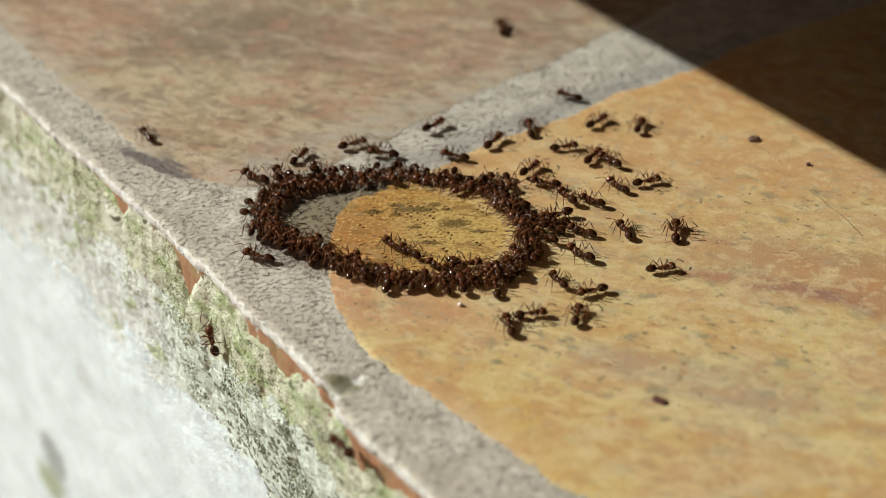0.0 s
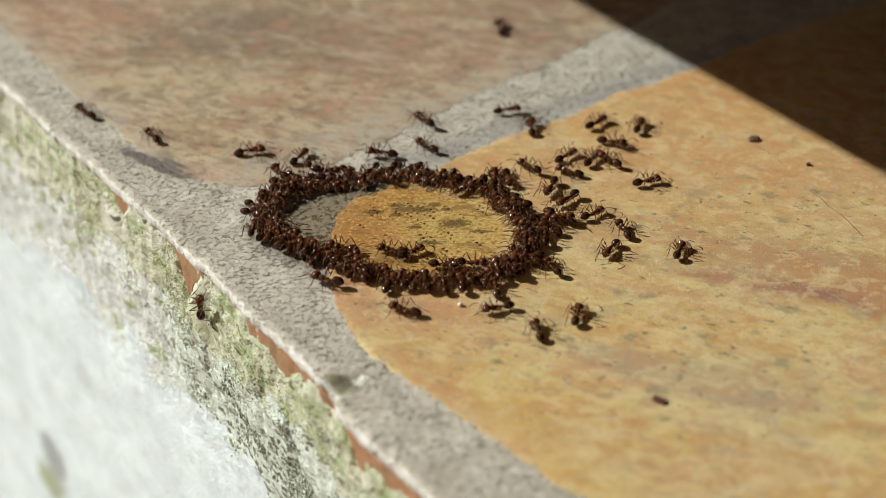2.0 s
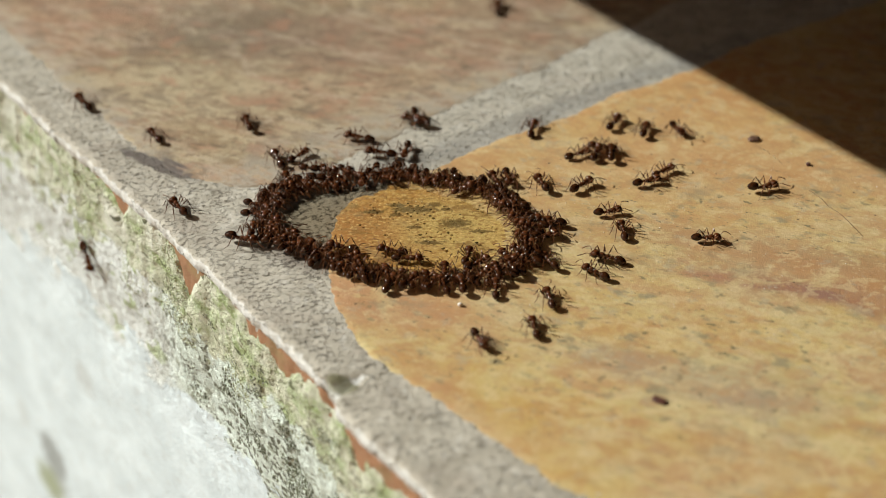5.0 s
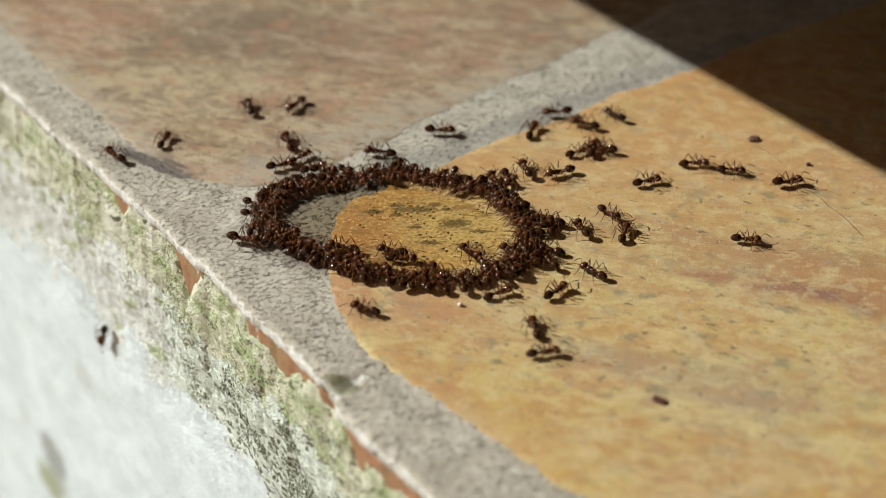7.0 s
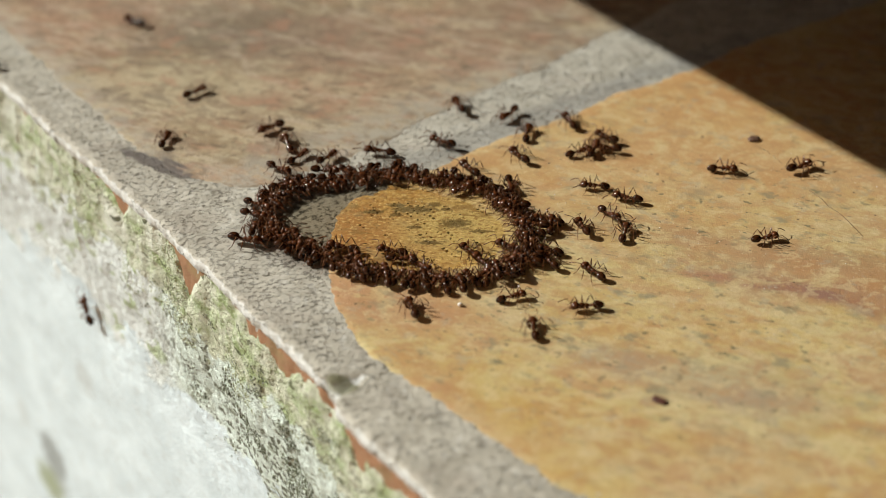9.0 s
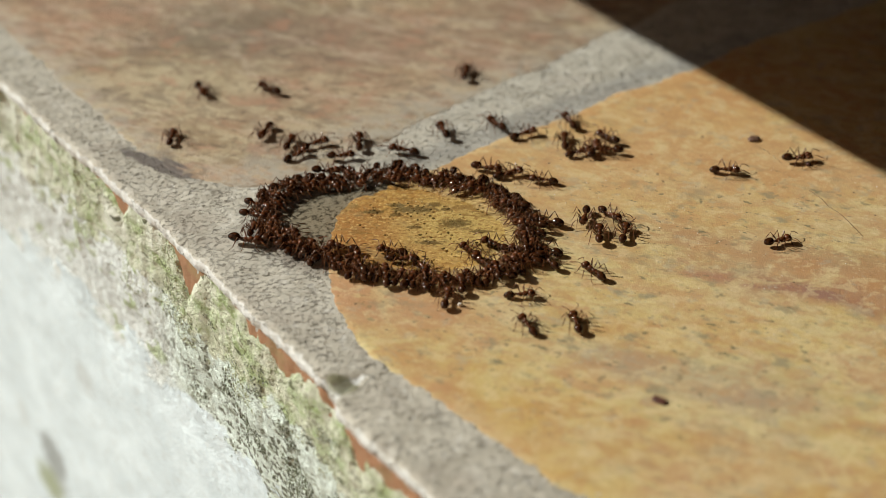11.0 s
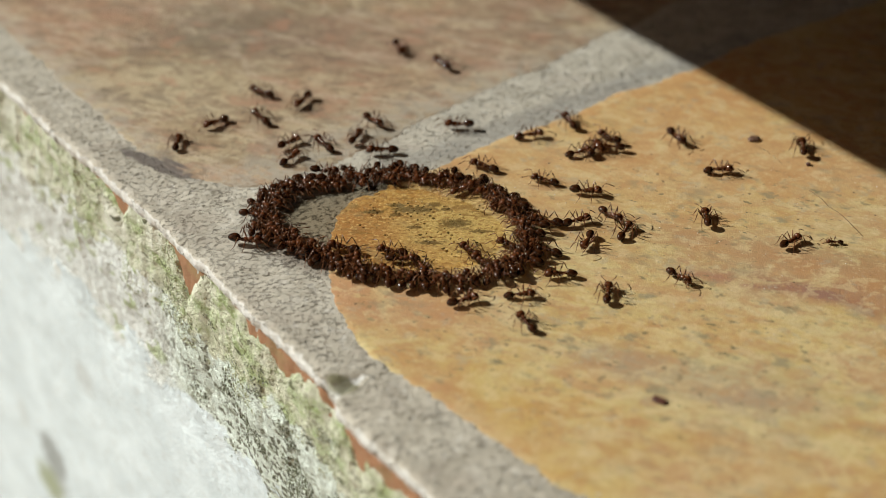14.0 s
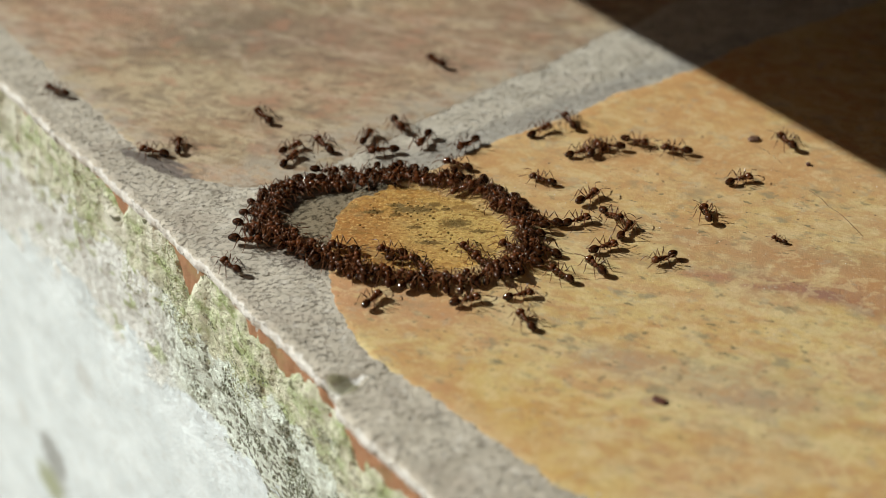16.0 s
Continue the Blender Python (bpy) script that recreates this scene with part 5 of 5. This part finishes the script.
    go(ROAMING, route([(0, -1.1, 30.3, 50), (0.5, -1.5, 30.3, 50), (1, -1.1, 30, 50), (1.5, -0.7, 31.2, 50), (2, -2.8, 31.9, 130), (3, -3.2, 33.8, 134), (3.5, -4.3, 34.6, 134), (4.2, -4.3, 34.6, -75), (5.88, -2.6, 28.6, -75), (6.3, -2.1, 27.4, 18), (6.5, -1.5, 27.4, 18), (7, -0.1, 28.7, 0), (7.5, 6.3, 27.4, -11), (8, 7.6, 28.1, 70), (8.2, 5.6, 28.3, 162), (8.5, 4.2, 32.2, 112), (9, 2.2, 36.1, 113), (9.2, 1.7, 37.5, 79), (10.88, 3.3, 45, 79), (11.3, 3.5, 46.8, 133), (11.5, 3.3, 46.8, 142), (12, 0.6, 48.9, 125), (13, 0.5, 48.9, 125), (14, -0.3, 48.9, 125), (15, -1.1, 49.1, 130), (16, -1.1, 49.5, 130)]))
    go(ROAMING, route([(0, 1.3, 22, 156), (0.5, -2.2, 24.8, 134), (3, -2.8, 24.8, 134), (3.5, -4.1, 25.2, 161), (4.2, -4.6, 26.5, 144), (4.62, -4.8, 24.7, -102), (6.3, -6.1, 18.8, -103), (16, -6.1, 18.1, -103)]))
    go(ROAMING, route([(0, 6.3, 15.1, 89), (1, 5.9, 16.1, 89), (1.3, 6.8, 16.6, 89), (3.5, 7, 15.7, 108), (7, 6.9, 15.6, 114), (7.5, 5.7, 18.1, 130), (8.5, 5.1, 18.4, 130), (9, 3.5, 18.6, 129), (9.3, 5.1, 16.4, -53), (11.3, 6.2, 18.8, -10), (12.5, 6.6, 19.1, -10), (13, 13.1, 22.2, 25), (13.5, 15.4, 19.4, -54), (13.9, 19.2, 14.1, -54), (14.1, 19.3, 11.4, 49), (16, 19.3, 11.4, 49)]))
    go(ROAMING, route([(0, 8.6, 14.9, -82), (3.3, 8.7, 16.2, -82), (7, 8.5, 16, -82), (7.5, 8.8, 15.5, -82), (9.2, 8.9, 14.3, -83), (11.3, 9.2, 17.6, 27), (13, 9.5, 17.3, 27), (13.5, 9.1, 17.7, 124), (14, 5.3, 19.4, 155), (14.5, 4.9, 19.4, 159), (15, 3, 19.8, 159), (15.5, 1.2, 20.2, 159), (16, 1.7, 19.8, 159)]))
    go(ROAMING, route([(0, 13.7, 4.5, 136), (10.2, 13.9, 5.2, 79), (10.8, 16.5, 18.5, 85), (11.3, 17.8, 34.7, 85), (11.5, 20.8, 37.4, -8), (11.7, 30.6, 36, -17), (11.9, 41.5, 32.6, -17), (12.1, 42.6, 32.7, -129), (12.3, 38.1, 27.1, -129), (12.5, 34.4, 23.8, -138), (12.7, 31.9, 21.7, -161), (12.94, 27.8, 20.3, -161), (13, 26.9, 19.8, -116), (13.4, 22.2, 10.3, -116), (14.04, 18.2, 0.6, -113), (14.2, 17.4, -1.7, -20), (14.5, 19.5, -0.1, 20), (16, 20.5, -0.3, 20)]))
    go(ROAMING, route([(0, 12.9, 2.1, 137), (5, 13.2, 2.1, 16), (6.04, 16.9, 3.1, 16), (6.3, 17.6, 3.5, 109), (9.2, 17.9, 4.3, 111), (11.3, 20.1, 2.6, 85), (11.7, 20.1, 2.8, 86), (12, 19.6, 3.6, 104), (12.5, 19.9, 3.5, 86), (12.75, 20, 2.2, 63), (13, 20.9, 0.7, 10), (13.5, 29.8, 0.8, 21), (13.7, 32.8, 3.8, 44), (14.1, 34.1, 6.7, 97), (15.2, 34, 7.1, 97), (16, 34.2, 7.5, 97)]))
    go(ROAMING, route([(0, 14.5, 6.9, -156), (2, 15.3, 6.6, -19), (2.4, 18.8, 5.4, -17), (3, 21.5, 6.4, 17), (3.32, 25.2, 9.5, 39), (3.4, 26.2, 10.2, -2), (3.5, 29.5, 10, -2), (4, 39.6, 13, 16), (4.2, 40.7, 13.3, 16), (6.3, 44.5, 14.7, 18), (7, 46.3, 15.1, 18), (7.5, 47.5, 16.9, 34), (8, 47.3, 17.4, 34), (9, 48.5, 19, 34), (11.5, 48.6, 21.3, 11), (12.5, 48.4, 21.1, 11), (13, 48.7, 22.7, 11), (13.5, 49.8, 23.7, 40), (14, 49.6, 24.3, 90), (14.5, 49.3, 24.7, 124), (15, 48.6, 25.8, 121), (15.5, 47.1, 26.4, 121), (16, 47.5, 25.9, 117)]))
    go(ROAMING, route([(0, 14, 5.8, 153), (1.2, 14.3, 5.9, 153), (3.6, 15.6, 6.3, 153), (5, 13.4, 5.5, 160), (16, 13, 5.5, 160)]))
    go(OUTSIDE, route([(0, 6.4, -9, 97), (6.6, 6.5, -9.3, 80), (7.3, 7.2, -10.9, -3), (8, 8.1, -10.9, -3), (9, 8.6, -11.1, 19), (11.3, 9.7, -10.7, 0), (12, 9.7, -10.7, 0), (16, 9.5, -10.7, 13)]))
    go(ROAMING, route([(0, -6.4, -8.1, 70), (6.2, -6.4, -8.1, 70), (6.6, -6.6, -9.6, -125), (6.92, -9, -13, -125), (7, -9.6, -13.6, 153), (7.5, -25.2, -5.6, 137), (8, -36, 12.4, 123), (8.5, -45.5, 32.7, 115), (8.75, -42.8, 37.3, 21), (9, -35.8, 40.1, 43), (9.2, -28, 45, 33), (10, -16, 62.1, 55), (11, -7.7, 80.5, 66), (16, -7.7, 81.6, 66)]))
    go(ROAMING, route([(0, -25.6, 16.8, 150), (0.5, -30.4, 19.5, 149), (1, -37.8, 24, 149), (1.5, -45, 28.2, 135), (2, -51.2, 34.4, 135), (2.5, -54.7, 37.7, 128), (3, -63.7, 49.1, 128), (3.5, -71.3, 52.7, 154), (4, -75.2, 54.5, 154), (16, -75.7, 54.9, 154)]))
    go(ROAMING, route([(0, 9.1, 60.8, 95), (4.2, 8.7, 61, 95), (5.5, 8.8, 76.3, 89), (6, 9, 82.7, 89), (16, 9, 83.2, 89)]))
    go(FEEDING, route([(0, -6.4, 0.2, 135), (1, -6.7, -1, 163), (16, -6.7, -1.3, 163)]))
    go(FEEDING, route([(0, -4.4, -1.2, 135), (0.5, -3.5, -1.9, 135), (1, -4.2, -1.8, 0), (3, -3.3, -1.2, 73), (4, -3.5, -2.8, 0), (6.5, -4.9, -3.1, 0), (16, -4.9, -3.1, 0)]))
    go(FEEDING, route([(0, -17.1, 1, 18), (1, -13.1, -0.9, 18), (1.5, -12.3, 0.1, 18), (2, -13, -0.5, 163), (16, -12.8, -0.5, 163)]))
    go(FEEDING, route([(0, -0.8, -4.4, 147), (1, -1.3, -2.2, 124), (1.5, -1.9, -2.2, 124), (2, 0.4, -4.4, 0), (3, 2.9, -3.4, 0), (6.5, 3.3, -1.4, 134), (16, 3.3, -1, 134)]))
    go(FEEDING, route([(0, 3.2, -4.1, 0), (4, 4.3, -4.1, 0), (6.5, 4.8, -3.7, 107), (16, 4.8, -3.7, 134)]))
    go(FEEDING, route([(0, 1.1, -4.7, 90), (7, -1.3, -5.9, 90), (8, -2.5, -4.7, -45), (16, -2.7, -4.7, -71)]))
    go(FEEDING, route([(0, 6.7, -5.9, 134), (8, 8.6, -0.7, 146), (11.5, 6.2, 0.4, 154), (12.5, 7.2, 0.4, 154), (16, 8.6, -0.3, 154)]))
    go(ROAMING, route([(0, 29.8, 3.6, 84), (0.3, 30.6, 11.1, 67), (0.4, 30.9, 12.5, -19), (0.6, 32.3, 12.2, 0), (0.7, 36.4, 11.8, 0), (0.8, 42, 11.8, 0), (0.9, 47.2, 10.4, -37), (1, 47.4, 7.2, -82), (1.1, 46.2, 3.2, -110), (1.2, 44.4, -1.3, -110), (1.3, 42.1, -4.1, -104), (1.4, 42, -8.3, -62), (1.5, 47.1, -10.7, -18), (1.6, 51.7, -12.4, -18), (1.8, 60.4, -15.4, 0), (2, 66.2, -8.3, 76), (2.2, 65.2, -0.9, 171), (2.4, 52.7, -2.2, 180), (2.5, 44.2, -4.2, -180), (2.6, 34.8, -4.9, 171), (2.7, 30, -3.9, 162), (2.8, 27.1, -3.7, 162), (3, 27.4, -3.4, 131), (4, 26.8, -3.8, 131), (4.4, 25.1, -3.7, 162), (6.2, 12.9, -0.9, 162), (16, 12.5, -0.9, 154)]))
    go(ROAMING, route([(0, 14, -7.5, 113), (4, 13.1, -3.4, 113), (13, 13.1, -3.4, 113), (13.5, 15.9, -4.7, 0), (14, 29.3, -7.1, -49), (14.4, 32, -19.9, -91), (14.5, 26.5, -23.3, -157), (14.7, 11.7, -25, -180), (15, -4.8, -24.7, -180), (15.3, -11.8, -28, 138), (15.5, -12.8, -22.6, 123), (15.8, -18.1, -14.9, 128), (16, -26.6, -4.4, 128)]))
    go(SMALL, route([(0, 65.2, -0.9, 180), (13, 65.5, 0.4, -180), (14, 49.6, 1.1, 180), (14.5, 48.5, 1, -180), (15, 47.4, 1, -180), (15.5, 45.9, 0.8, 171), (16, 42.7, 1.7, 144)]))
    go(CLIMBING, face_route([(0, 37.4, -2.8, -91), (0.5, 26.5, -3.1, -106), (1, 19.9, -5.0, -80), (1.1, 20.1, -4.0, -30), (1.2, 20.9, -0.6, 10)]) + route([(1.3, -17.8, -15.4, 86), (1.4, -15.8, -10.6, 74), (1.5, -12.8, -8.3, 36), (1.6, -12.6, -8.4, 40), (1.68, -11.7, -8.9, -74), (1.76, -10.5, -9.8, -102), (1.84, -10.7, -9.9, -172), (2, -14.5, -7.7, 153), (2.2, -19.1, -5.6, 149), (2.5, -27.6, -1.9, 155), (2.75, -32.3, 4.4, 129), (3, -36.9, 10.7, 140), (3.06, -37.0, 10.8, -151), (3.12, -36.7, 10.2, -93), (3.18, -35.9, 9.4, -51), (3.45, -25.5, 1.4, -19), (16, -24.7, 1.0, -9)]))
    go(CLIMBING, face_route([(0, 3.9, -9.4, -6), (0.5, 3.7, -8.6, -12), (1, 2.8, -9.1, -10), (1.5, 2.2, -9.1, -16), (2, 1.2, -5.9, 15), (2.5, 2.2, -2.4, -10), (3, 1.5, -0.6, -29), (3.4, 0.3, 1.6, -29)]) + route([(3.7, -33.4, 1.0, 105), (4, -35.8, 9.7, 114), (4.2, -39.2, 17.0, 124), (5.4, -61.0, 48.9, 127), (6.2, -80.4, 73.9, 123), (16, -81.8, 76.0, 123)]))
    go(CLIMBING, route([(0, -76.7, 61.9, -66), (3.05, -71.2, 48.9, -50), (3.3, -60.0, 35.2, -51), (3.5, -51.6, 24.4, -51)]) + face_route([(3.75, -36.8, -4.0, -146), (4, -41.5, -11.1, -253), (4.2, -35.6, -12.8, -212), (6.3, -28.5, -24.1, -218), (6.5, -27.4, -25.5, -144), (7, -30.5, -29.8, -151), (7.5, -31.8, -32.3, -200), (8, -30.9, -34.6, -27), (8.5, -31.4, -33.7, -27), (9, -34.8, -27.2, -13), (9.2, -36.3, -21.0, -101), (10.8, -84.3, -30.8, -106), (16, -87.0, -31.5, -106)]))
    twitch = random.Random(3)
    for ant, m in ring_ants:
        rows = [(0.0, m)]
        for t in range(2, 15, 2):
            d = pose(twitch.gauss(0, 0.12) * MM, twitch.gauss(0, 0.08) * MM, 0, 0, 0, twitch.gauss(0, 3))
            rows.append((t + twitch.uniform(-0.8, 0.8), m @ d))
        walk(ant, rows + [(16.0, rows[-1][1])])


motions()
